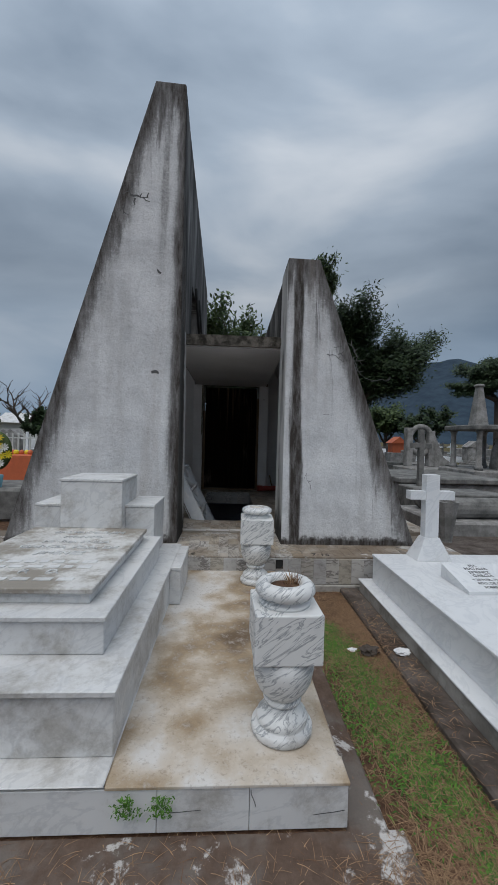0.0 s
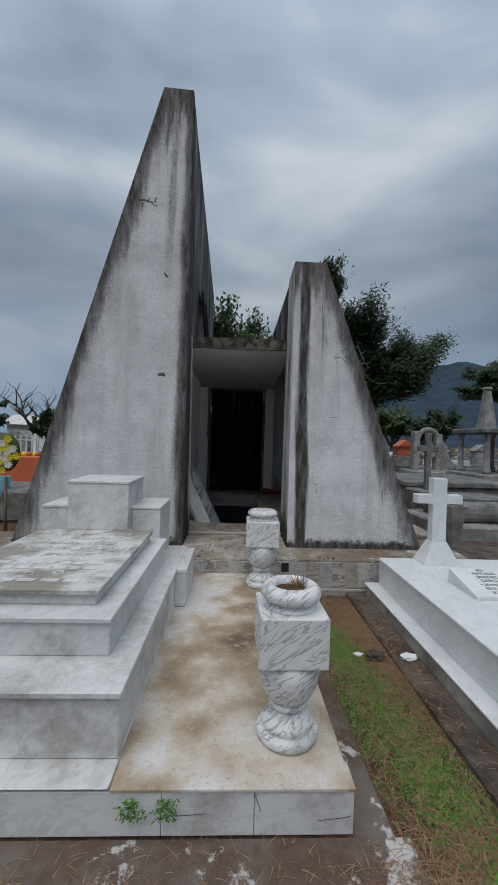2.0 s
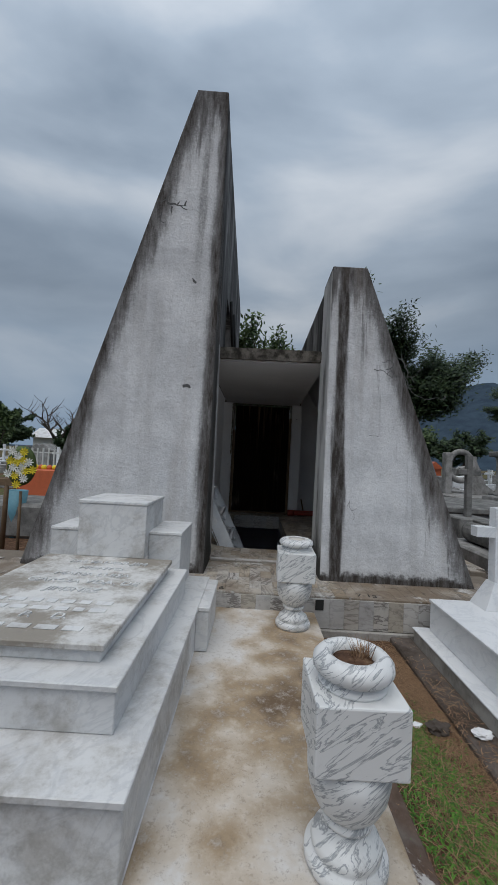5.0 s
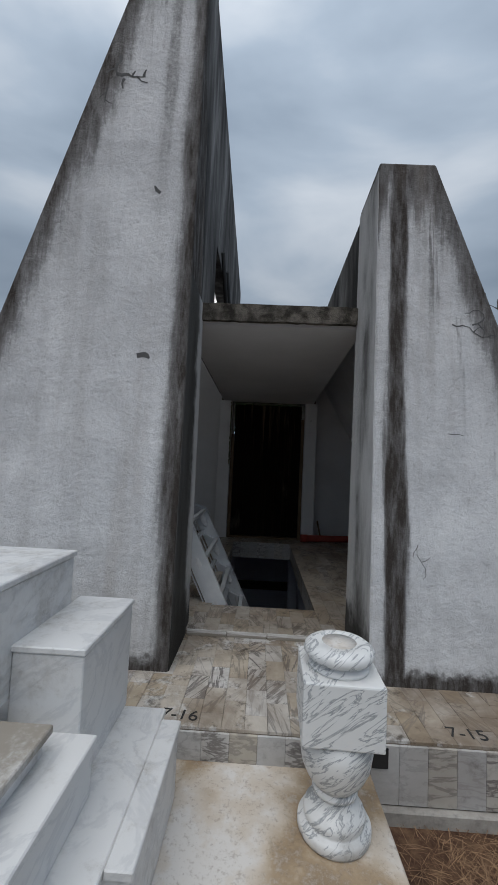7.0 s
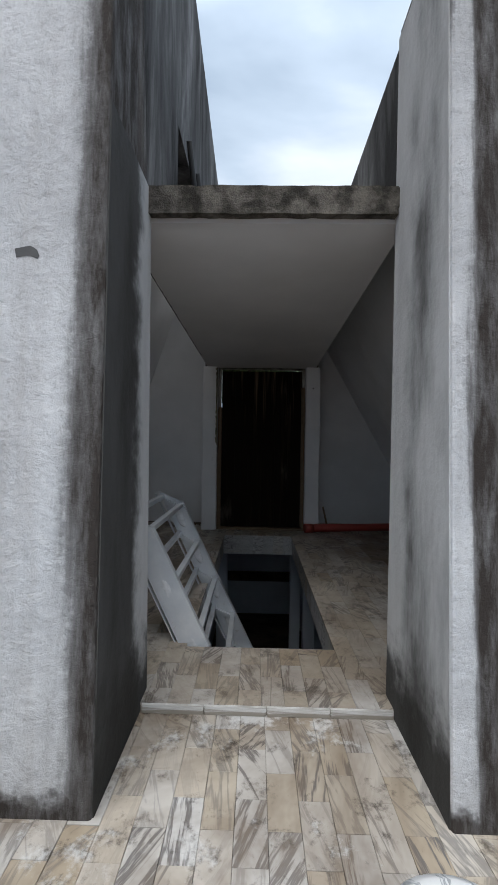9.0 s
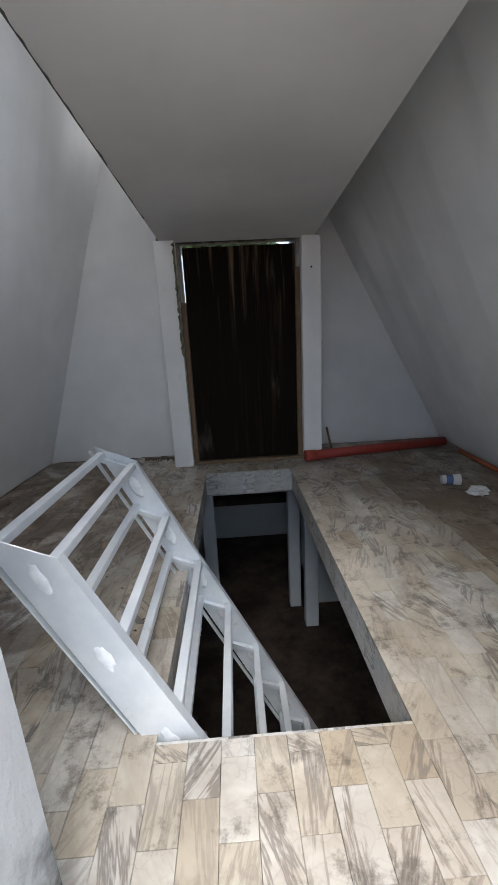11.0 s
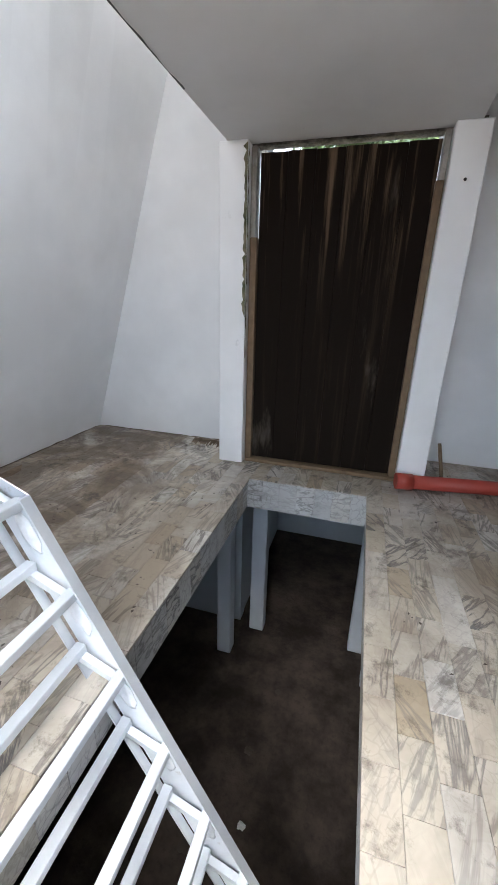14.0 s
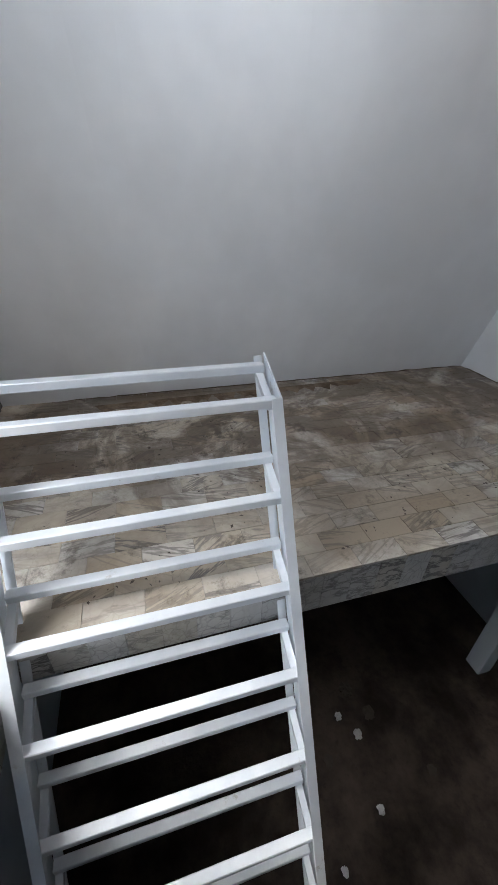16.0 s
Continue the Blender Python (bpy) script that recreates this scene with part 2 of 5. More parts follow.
def marble(name, base, vein, amount=0.6, scale=3.0, rough=0.35, dirt=0.35, streak=2.2, thin=0.05, warpy=1.6, dirt_at=(0.5, 0.78)):
    """White marble with slanting grey veins and a film of dirt."""
    b = Nodes(name, rough, spec=0.4)
    turned = b.t.nodes.new("ShaderNodeMapping")
    b.put(turned.inputs["Vector"], b.coords((1, 1, 1), (0.35, 0.6, 0.3)))
    turned.inputs["Scale"].default_value = (1, 1, streak)
    v = turned.outputs[0]
    warp = b.noise(scale, 6, 0.6, v, warpy)
    line = b.math("ABSOLUTE", b.math("SUBTRACT", warp, 0.5))
    veins = smooth_mask(b, line, thin, 0.0)
    soft = b.noise(scale * 0.7, 4, 0.6)
    col = b.mix(b.math("MULTIPLY", veins, amount), base, vein)
    col = b.mix(b.math("MULTIPLY", smooth_mask(b, soft, 0.45, 0.75), 0.35), col, vein)
    d = b.noise(2.6, 9, 0.74)
    col = b.mix(b.math("MULTIPLY", smooth_mask(b, d, *dirt_at), dirt), col, (0.26, 0.23, 0.19))
    sp = b.noise(30, 7, 0.78)
    col = b.mix(b.math("MULTIPLY", b.math("MULTIPLY", smooth_mask(b, sp, 0.5, 0.64), smooth_mask(b, d, 0.42, 0.62)), dirt * 0.42), col, (0.24, 0.215, 0.19))
    b.colour(col).bump(b.noise(45, 4, 0.6), 0.08, 0.003)
    b.rough(b.math("ADD", b.math("MULTIPLY", d, 0.35), rough - 0.1))
    return b.mat


def platform_stone():
    """Marble platform top, stained rusty brown."""
    b = Nodes("stained_platform", 0.6, spec=0.3)
    n = b.noise(2.0, 9, 0.62)
    f = b.noise(16, 8, 0.78)
    col = b.ramp(n, (0.40, (0.64, 0.615, 0.585)), (0.475, (0.55, 0.48, 0.40)), (0.55, (0.36, 0.27, 0.175)), (0.64, (0.15, 0.10, 0.06)))
    col = b.mix(b.math("MULTIPLY", smooth_mask(b, f, 0.48, 0.66), 0.5), col, (0.6, 0.56, 0.51))
    g = b.noise(55, 6, 0.75)
    col = b.mix(b.math("MULTIPLY", smooth_mask(b, g, 0.52, 0.66), 0.4), col, (0.2, 0.15, 0.11))
    spot = b.noise(4.5, 8, 0.78, dist=0.6)
    col = b.mix(b.math("MULTIPLY", smooth_mask(b, spot, 0.6, 0.72), 0.65), col, (0.12, 0.1, 0.085))
    b.colour(col).bump(b.math("ADD", f, g), 0.2, 0.004)
    return b.mat


def tile_stone(name, stains, rough=0.42, island=False, face=False, wash=0.0, crazy=0.0):
    """Veined marble tiles, each cut from another piece; cream, grey and brown."""
    b = Nodes(name, rough, spec=0.4)
    r = b.island() if island else b.random()
    src = "Object"
    off = b.t.nodes.new("ShaderNodeCombineXYZ")
    for i, k in enumerate((37.0, 53.0, 19.0)):
        b.put(off.inputs[i], b.math("MULTIPLY", r, k))
    ang = b.t.nodes.new("ShaderNodeVectorRotate")
    ang.rotation_type = "Z_AXIS" if not face else "Y_AXIS"
    b.put(ang.inputs["Vector"], b.c.outputs[src])
    b.put(ang.inputs["Angle"], b.math("ADD", b.math("MULTIPLY", b.math("FRACT", b.math("MULTIPLY", r, 13.7)), 1.4), 0.87))
    m = b.t.nodes.new("ShaderNodeMapping")
    b.put(m.inputs["Vector"], ang.outputs[0])
    b.put(m.inputs["Location"], off.outputs[0])
    m.inputs["Scale"].default_value = (2.2, 15, 6)
    warp = b.noise(1.0, 5, 0.6, m.outputs[0], 0.35)
    veins = smooth_mask(b, b.math("ABSOLUTE", b.math("SUBTRACT", warp, 0.5)), 0.06, 0.005)
    pick = b.math("FRACT", b.math("MULTIPLY", r, 7.31))
    base = b.ramp(pick, (0.0, (0.60, 0.60, 0.59)), (0.3, (0.50, 0.50, 0.5)), (0.6, (0.64, 0.635, 0.62)), (0.85, (0.48, 0.44, 0.37)), (1.0, (0.58, 0.57, 0.55))) if face else b.ramp(pick, (0.0, (0.64, 0.62, 0.585)), (0.35, (0.56, 0.49, 0.40)), (0.6, (0.68, 0.67, 0.65)), (0.8, (0.46, 0.38, 0.28)), (1.0, (0.6, 0.55, 0.47)))
    col = b.mix(b.math("MULTIPLY", veins, b.math("MULTIPLY", b.math("FRACT", b.math("MULTIPLY", r, 3.77)), 1.0)), base, (0.13, 0.13, 0.135))
    w = b.t.nodes.new("ShaderNodeNewGeometry").outputs["Position"]
    n = b.noise(1.1, 6, 0.66, w, 0.4)
    col = b.mix(b.math("MULTIPLY", smooth_mask(b, n, 0.30, 0.66), stains), col, (0.17, 0.125, 0.085))
    n2 = b.noise(7, 6, 0.75, w)
    col = b.mix(b.math("MULTIPLY", smooth_mask(b, n2, 0.52, 0.68), stains * 0.9), col, (0.05, 0.038, 0.028))
    if not face:
        # trodden mud and damp over the tiles beside the tall wall
        place = b.t.nodes.new("ShaderNodeSeparateXYZ")
        b.put(place.inputs[0], w)
        mud = b.noise(1.7, 8, 0.7, w, 0.8)
        inside = b.math("MULTIPLY", smooth_mask(b, place.outputs[0], -0.45, -1.5), smooth_mask(b, place.outputs[1], 0.6, 1.0))
        col = b.mix(b.math("MULTIPLY", smooth_mask(b, b.math("ADD", mud, b.math("MULTIPLY", inside, 0.1)), 0.5, 0.66), b.math("MULTIPLY", inside, 0.8)), col, (0.085, 0.06, 0.042))
    if crazy:
        vo = b.t.nodes.new("ShaderNodeTexVoronoi")
        vo.feature = "DISTANCE_TO_EDGE"
        vo.inputs["Scale"].default_value = 20.0
        warped = b.t.nodes.new("ShaderNodeVectorMath")
        warped.operation = "MULTIPLY_ADD"
        b.put(warped.inputs[0], b.noise(9, 3, 0.6, w))
        warped.inputs[1].default_value = (0.09, 0.09, 0.09)
        b.put(warped.inputs[2], w)
        b.put(vo.inputs["Vector"], warped.outputs[0])
        line = smooth_mask(b, vo.outputs["Distance"], 0.07, 0.015)
        col = b.mix(b.math("MULTIPLY", line, b.math("MULTIPLY", smooth_mask(b, b.noise(4, 4, 0.6, w), 0.38, 0.55), crazy)), col, (0.07, 0.065, 0.06))
    if wash:
        n3 = b.noise(3.4, 7, 0.7, w)
        col = b.mix(b.math("MULTIPLY", smooth_mask(b, n3, 0.55, 0.66), wash), col, (0.72, 0.72, 0.71))
    b.colour(col)
    b.rough(b.math("ADD", b.math("MULTIPLY", n, 0.5), rough - 0.2))
    b.bump(n2, 0.06, 0.002)
    return b.mat


def metal_paint():
    b = Nodes("silver_painted_steel", 0.38, 0.35)
    n = b.noise(3.5, 5, 0.6)
    f = b.noise(40, 4, 0.6)
    col = b.mix(smooth_mask(b, n, 0.35, 0.7), (0.64, 0.67, 0.71), (0.8, 0.82, 0.84))
    col = b.mix(b.math("MULTIPLY", smooth_mask(b, b.noise(9, 6, 0.7), 0.62, 0.72), 0.6), col, (0.36, 0.32, 0.26))
    b.colour(col).rough(b.math("ADD", b.math("MULTIPLY", n, 0.3), 0.25)).bump(f, 0.1, 0.002)
    return b.mat


def rotten_wood():
    b = Nodes("rotten_dark_wood", 0.85, spec=0.12)
    x, y, z = b.xyz()
    g = b.noise(1.0, 6, 0.65, b.coords((16, 16, 0.7)))
    bl = b.noise(1.0, 5, 0.6, b.coords((5, 5, 1.2), loc=(2, 0, 1)))
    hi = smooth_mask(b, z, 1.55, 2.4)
    # grain streaks brighten with height: highlights put into the wood colour
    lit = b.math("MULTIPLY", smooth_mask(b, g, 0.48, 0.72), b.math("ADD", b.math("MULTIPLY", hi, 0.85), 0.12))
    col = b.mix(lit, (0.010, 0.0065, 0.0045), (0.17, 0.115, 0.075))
    col = b.mix(b.math("MULTIPLY", smooth_mask(b, bl, 0.62, 0.75), 0.3), col, (0.2, 0.17, 0.14))
    b.colour(col).bump(g, 0.4, 0.005)
    return b.mat


def simple(name, col, rough=0.6, vary=0.35, scale=12.0, metal=0.0, bump=0.15):
    b = Nodes(name, rough, metal)
    n = b.noise(scale, 5, 0.6)
    b.colour(b.mix(n, tuple(c * (1 - vary) for c in col), tuple(min(1, c * (1 + vary)) for c in col)))
    b.bump(n, bump, 0.006)
    return b.mat


def leaf_material(name, dark, light):
    b = Nodes(name, 0.6, spec=0.3)
    b.colour(b.mix(b.island(), dark, light))
    return b.mat


def soil():
    b = Nodes("cemetery_soil", 0.95, spec=0.15)
    n = b.noise(0.9, 6, 0.65)
    f = b.noise(14, 6, 0.7)
    col = b.ramp(f, (0.3, (0.035, 0.02, 0.014)), (0.5, (0.11, 0.062, 0.04)), (0.7, (0.22, 0.14, 0.085)))
    far = smooth_mask(b, b.xyz()[1], 3.0, 9.0)
    green = b.math("MULTIPLY", smooth_mask(b, n, 0.40, 0.6), b.math("MULTIPLY", far, 0.8))
    col = b.mix(green, col, (0.075, 0.105, 0.03))
    b.colour(col).bump(f, 0.8, 0.03)
    return b.mat


def front_slab():
    """Rough concrete strip with blotches of old whitewash."""
    b = Nodes("blotched_concrete", 0.9, spec=0.2)
    n = b.noise(3.2, 6, 0.65, dist=0.5)
    f = b.noise(18, 6, 0.7)
    col = b.mix(f, (0.04, 0.024, 0.017), (0.2, 0.14, 0.108))
    grey = b.noise(1.7, 5, 0.65)
    col = b.mix(b.math("MULTIPLY", smooth_mask(b, grey, 0.45, 0.6), 0.6), col, (0.2, 0.185, 0.17))
    chips = b.math("ADD", n, b.math("MULTIPLY", b.math("SUBTRACT", b.noise(26, 7, 0.75), 0.5), 0.3))
    col = b.mix(b.math("MULTIPLY", smooth_mask(b, chips, 0.56, 0.62), 0.85), col, (0.6, 0.58, 0.56))
    b.colour(col).bump(f, 0.7, 0.015)
    return b.mat


M = dict(
    fin_left=weathered_plaster("left_wall_plaster", -0.62, -2.41, -0.98, 0.32, 5.36, -1),
    fin_right=weathered_plaster("right_wall_plaster", 0.52, 2.0, 0.88, 0.32, 3.48, 1),
    sooty=sooty_plaster(), jamb=jamb_plaster("jamb_plaster_right", -0.05), jamb_dark=jamb_plaster("jamb_plaster_left", 0.5), white=white_paint(),
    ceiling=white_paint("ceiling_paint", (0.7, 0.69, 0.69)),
    cellar=white_paint("cellar_paint", (0.7, 0.75, 0.82)),
    slab=concrete("mossy_slab_edge", (0.035, 0.031, 0.025), (0.2, 0.18, 0.155), bump=1.0, scale=5),
    concrete=concrete("grey_concrete", (0.2, 0.185, 0.165), (0.42, 0.4, 0.37), scale=1.6),
    curb=concrete("dirty_kerb_concrete", (0.055, 0.042, 0.034), (0.15, 0.125, 0.11), scale=2.0, bump=0.9),
    # dark concrete, with the pit's deep shade also put into the colour
    cellar_floor=concrete("shaded_cellar_floor", (0.026, 0.019, 0.015), (0.10, 0.076, 0.062), 0.85, 1.1),
    gravestone=concrete("old_gravestone", (0.17, 0.165, 0.155), (0.36, 0.35, 0.34), scale=1.5),
    gravedark=concrete("lichen_gravestone", (0.1, 0.1, 0.095), (0.25, 0.245, 0.235), scale=1.5),
    tomb=marble("tomb_marble", (0.67, 0.67, 0.665), (0.42, 0.43, 0.45), 0.35, 2.2, 0.4, 0.7, dirt_at=(0.46, 0.72)),
    tomb_white=marble("white_tomb_marble", (0.70, 0.71, 0.72), (0.5, 0.52, 0.55), 0.35, 2.0, 0.4, 0.25),
    tomb_slab=marble("inscribed_marble", (0.66, 0.65, 0.63), (0.42, 0.42, 0.42), 0.25, 2.2, 0.5, 0.95, dirt_at=(0.40, 0.58)),
    urn=marble("urn_marble", (0.73, 0.73, 0.72), (0.19, 0.21, 0.23), 0.75, 4.6, 0.35, 0.55, 5.0, 0.035, 1.1),
    platform=platform_stone(),
    tile_out=tile_stone("terrace_tile", 0.95, wash=0.7), tile_in=tile_stone("floor_tile_marble", 0.7, crazy=0.12), tile_in_far=tile_stone("floor_tile_marble_far", 1.0, island=True, crazy=0.2),
    tile_face=tile_stone("riser_tile", 0.4, face=True), tile_rim=tile_stone("pit_rim_tile", 0.35, face=True, crazy=0.3),
    grout=simple("dark_grout", (0.17, 0.14, 0.11), 0.9),
    metal=metal_paint(), weld=simple("weld_filler", (0.72, 0.73, 0.75), 0.55, 0.3, 30),
    wood=rotten_wood(), frame_wood=simple("worn_frame_wood", (0.16, 0.105, 0.06), 0.7, 0.5, 20),
    red=simple("red_pvc", (0.34, 0.045, 0.03), 0.45, 0.25, 6),
    orange=simple("orange_paint", (0.55, 0.13, 0.05), 0.6, 0.2),
    black=simple("charred_iron", (0.02, 0.02, 0.02), 0.6, 0.5),
    ink=simple("black_ink", (0.02, 0.02, 0.02), 0.8, 0.2),
    crackm=simple("crack_dark", (0.10, 0.10, 0.10), 0.95, 0.4),
    paper=simple("crumpled_paper", (0.75, 0.75, 0.76), 0.8, 0.15), blue=simple("blue_print", (0.08, 0.14, 0.3), 0.6),
    soil=soil(), front=front_slab(),
    grass=leaf_material("grass_blades", (0.03, 0.085, 0.012), (0.12, 0.27, 0.035)),
    straw=leaf_material("dry_straw", (0.13, 0.065, 0.035), (0.42, 0.27, 0.155)),
    leaf=leaf_material("tree_leaves", (0.013, 0.027, 0.011), (0.045, 0.075, 0.028)),
    leaf2=leaf_material("light_tree_leaves", (0.03, 0.055, 0.02), (0.09, 0.13, 0.045)),
    bark=simple("tree_bark", (0.07, 0.055, 0.045), 0.9, 0.4, 8, bump=0.5),
    # forest tinted blue: the haze of distance is in the colour
    forest=concrete("hazy_far_forest", (0.018, 0.035, 0.056), (0.036, 0.06, 0.086), scale=0.02),
    yellow=simple("yellow_petals", (0.75, 0.62, 0.03), 0.6, 0.2), petal=simple("white_petals", (0.75, 0.76, 0.72), 0.6, 0.15),
    glow_roof=simple("roof_tiles", (0.3, 0.09, 0.05), 0.8, 0.3), housewall=simple("house_wall", (0.6, 0.6, 0.58), 0.8, 0.1),
    bluecloth=simple("blue_wrap", (0.1, 0.25, 0.32), 0.6),
)

# ---- mesh helpers ----


def finish(bm, name, mat):
    bmesh.ops.recalc_face_normals(bm, faces=bm.faces)
    me = bpy.data.meshes.new(name)
    bm.to_mesh(me)
    bm.free()
    for m in (mat if isinstance(mat, (list, tuple)) else [mat]):
        me.materials.append(m)
    return me


def part(name, bm, mat, parent=None, label=""):
    """Links a bmesh as one mesh object, under parent if given."""
    ob = new(name, finish(bm, name, mat))
    if parent:
        ob.parent = parent
    if label:
        ob["label"] = label
    return ob


def structure(name, bm, mat, label, category):
    return tagged(part(name, bm, mat), label, category, kind="structure")


def thing(name, label, category, at=(0, 0, 0), group=""):
    ob = new(name)
    ob.location = at
    ob.empty_display_size = 0.1
    return tagged(ob, label, category, group)


def box(x0, x1, y0, y1, z0, z1, bevel=0.0, bm=None, segments=1):
    own = bmesh.new()
    bmesh.ops.create_cube(own, size=1.0)
    for v in own.verts:
        v.co = Vector((x0 + (v.co.x + 0.5) * (x1 - x0), y0 + (v.co.y + 0.5) * (y1 - y0), z0 + (v.co.z + 0.5) * (z1 - z0)))
    if bevel:
        bmesh.ops.bevel(own, geom=list(own.edges), offset=bevel, segments=segments, affect="EDGES", profile=0.5)
    if bm is None:
        return own
    me = bpy.data.meshes.new("tmp")
    own.to_mesh(me)
    own.free()
    bm.from_mesh(me)
    bpy.data.meshes.remove(me)
    return bm


def loft(a, b, bm=None, bevel=0.0):
    """A solid between two outlines of equal length."""
    own = bmesh.new()
    va = [own.verts.new(p) for p in a]
    vb = [own.verts.new(p) for p in b]
    n = len(a)
    own.faces.new(va)
    own.faces.new(vb[::-1])
    for i in range(n):
        own.faces.new((va[i], vb[i], vb[(i + 1) % n], va[(i + 1) % n]))
    bmesh.ops.recalc_face_normals(own, faces=own.faces)
    if bevel:
        bmesh.ops.bevel(own, geom=list(own.edges), offset=bevel, segments=2, affect="EDGES", profile=0.5)
    if bm is None:
        return own
    me = bpy.data.meshes.new("tmp")
    own.to_mesh(me)
    own.free()
    bm.from_mesh(me)
    bpy.data.meshes.remove(me)
    return bm


def lathe(profile, seg=40, centre=(0, 0), bm=None):
    """Turns (radius, height) pairs round a vertical axis."""
    bm = bm or bmesh.new()
    rings = []
    for r, z in profile:
        if r < 1e-5:
            rings.append([bm.verts.new((centre[0], centre[1], z))])
        else:
            rings.append([bm.verts.new((centre[0] + r * math.cos(2 * math.pi * i / seg), centre[1] + r * math.sin(2 * math.pi * i / seg), z)) for i in range(seg)])
    for a, b in zip(rings, rings[1:]):
        for i in range(seg):
            j = (i + 1) % seg
            if len(a) == 1 and len(b) == 1:
                continue
            if len(a) == 1:
                f = bm.faces.new((a[0], b[i], b[j]))
            elif len(b) == 1:
                f = bm.faces.new((a[i], a[j], b[0]))
            else:
                f = bm.faces.new((a[i], a[j], b[j], b[i]))
            f.smooth = True
    return bm


def tube(points, radii, seg=8, bm=None):
    """A round bar along points, with a radius at each."""
    bm = bm or bmesh.new()
    rings = []
    pts = [Vector(p) for p in points]
    for i, p in enumerate(pts):
        d = (pts[min(i + 1, len(pts) - 1)] - pts[max(i - 1, 0)]).normalized()
        side = d.orthogonal().normalized()
        up = d.cross(side)
        rings.append([bm.verts.new(p + radii[i] * (math.cos(2 * math.pi * k / seg) * side + math.sin(2 * math.pi * k / seg) * up)) for k in range(seg)])
    for a, b in zip(rings, rings[1:]):
        best = min(range(seg), key=lambda s: sum((a[k].co - b[(k + s) % seg].co).length for k in range(seg)))
        for k in range(seg):
            f = bm.faces.new((a[k], a[(k + 1) % seg], b[(k + 1 + best) % seg], b[(k + best) % seg]))
            f.smooth = True
    bm.faces.new(rings[0][::-1])
    bm.faces.new(rings[-1])
    return bm


def words(name, text, size, m, mat, parent=None, depth=0.002, shear=0.0):
    """Letters in the built-in font as a mesh at the pose m."""
    cu = bpy.data.curves.new("tmp", "FONT")
    cu.body, cu.size, cu.extrude, cu.align_x, cu.shear = text, size, depth, "CENTER", shear
    tmp = bpy.data.objects.new("tmp", cu)
    me = bpy.data.meshes.new_from_object(tmp)
    bpy.data.objects.remove(tmp)
    bpy.data.curves.remove(cu)
    bm = bmesh.new()
    bm.from_mesh(me)
    bpy.data.meshes.remove(me)
    left = set(bm.verts)
    letters = []
    while left:
        island, todo = [], [left.pop()]
        while todo:
            v = todo.pop()
            island.append(v)
            for edge in v.link_edges:
                o = edge.other_vert(v)
                if o in left:
                    left.remove(o)
                    todo.append(o)
        index = {v: i for i, v in enumerate(island)}
        faces = [[index[v] for v in f.verts] for f in bm.faces if f.verts[0] in index]
        letter = bpy.data.meshes.new(name)
        letter.from_pydata([tuple(v.co) for v in island], [], faces)
        letter.materials.append(mat)
        letters.append(letter)
    bm.free()
    for letter in sorted(letters, key=lambda g: min(v.co.x for v in g.vertices)):
        ob = new(name, letter)
        ob.parent = parent
        ob.matrix_basis = m

# ---- large structure ----
ZF, ZT, ZP, ZC, ZB = 0.365, 0.325, 0.19, 2.56, -1.866

# ground: one sheet to the horizon, open under the tomb's cellar
bm = bmesh.new()
xs = [-4000, -400, -60, -15, -3.2, -2.45, 2.45, 3.2, 15, 60, 400, 4000]
ys = [-4000, -400, -30, -5, -0.3, 4.6, 8, 30, 90, 400, 4000]
grid = [[bm.verts.new((x, y, 0)) for y in ys] for x in xs]
for i in range(len(xs) - 1):
    for j in range(len(ys) - 1):
        if not (xs[i] == -2.45 and ys[j] == -0.3):
            bm.faces.new((grid[i][j], grid[i + 1][j], grid[i + 1][j + 1], grid[i][j + 1]))
structure("ground", bm, M["soil"], "brown cemetery soil with patchy grass", "ground")

# the two tall leaning walls of the mausoleum
FL0 = [(-2.41, 0, ZT - 0.01), (-0.61, 0, ZT - 0.01), (-0.645, 0.2, 5.36), (-0.98, 0.2, 5.375)]
FL1 = [(-2.42, 0.6, ZT - 0.01), (-0.63, 0.6, ZT - 0.01), (-0.65, 0.6, 5.30), (-0.985, 0.6, 5.31)]
structure("wall_front_left", loft(FL0, FL1, bevel=0.012), M["fin_left"], "tall leaning white plaster wall streaked with black algae", "wall")
FR0 = [(0.514, 0, ZT - 0.01), (2.0, 0, ZT - 0.01), (0.89, 0.13, 3.475), (0.535, 0.13, 3.48)]
FR1 = [(0.525, 0.6, ZT - 0.01), (2.02, 0.6, ZT - 0.01), (0.89, 0.6, 3.46), (0.535, 0.6, 3.465)]
structure("wall_front_right", loft(FR0, FR1, bevel=0.012), M["fin_right"], "leaning white plaster wall with one long black stain", "wall")


def left_shell(y):
    top = 5.30 - 0.135 * (y - 0.6)
    return [(-2.44, y, ZB), (-2.44, y, 0.3), (-0.985, y, top), (-0.76, y, top), (-0.76, y, top - 0.1), (-0.90, y, top - 0.1), (-2.33, y, ZF), (-2.33, y, ZB)]


def right_shell(y):
    top = 3.46 - 0.03 * (y - 0.6)
    return [(2.05 + 0.1 * y, y, ZB), (2.05 + 0.1 * y, y, 0.3), (0.89, y, top), (0.62, y, top), (0.62, y, top - 0.08), (0.74, y, top - 0.08), (1.94 + 0.09 * y, y, ZF), (1.94 + 0.09 * y, y, ZB)]


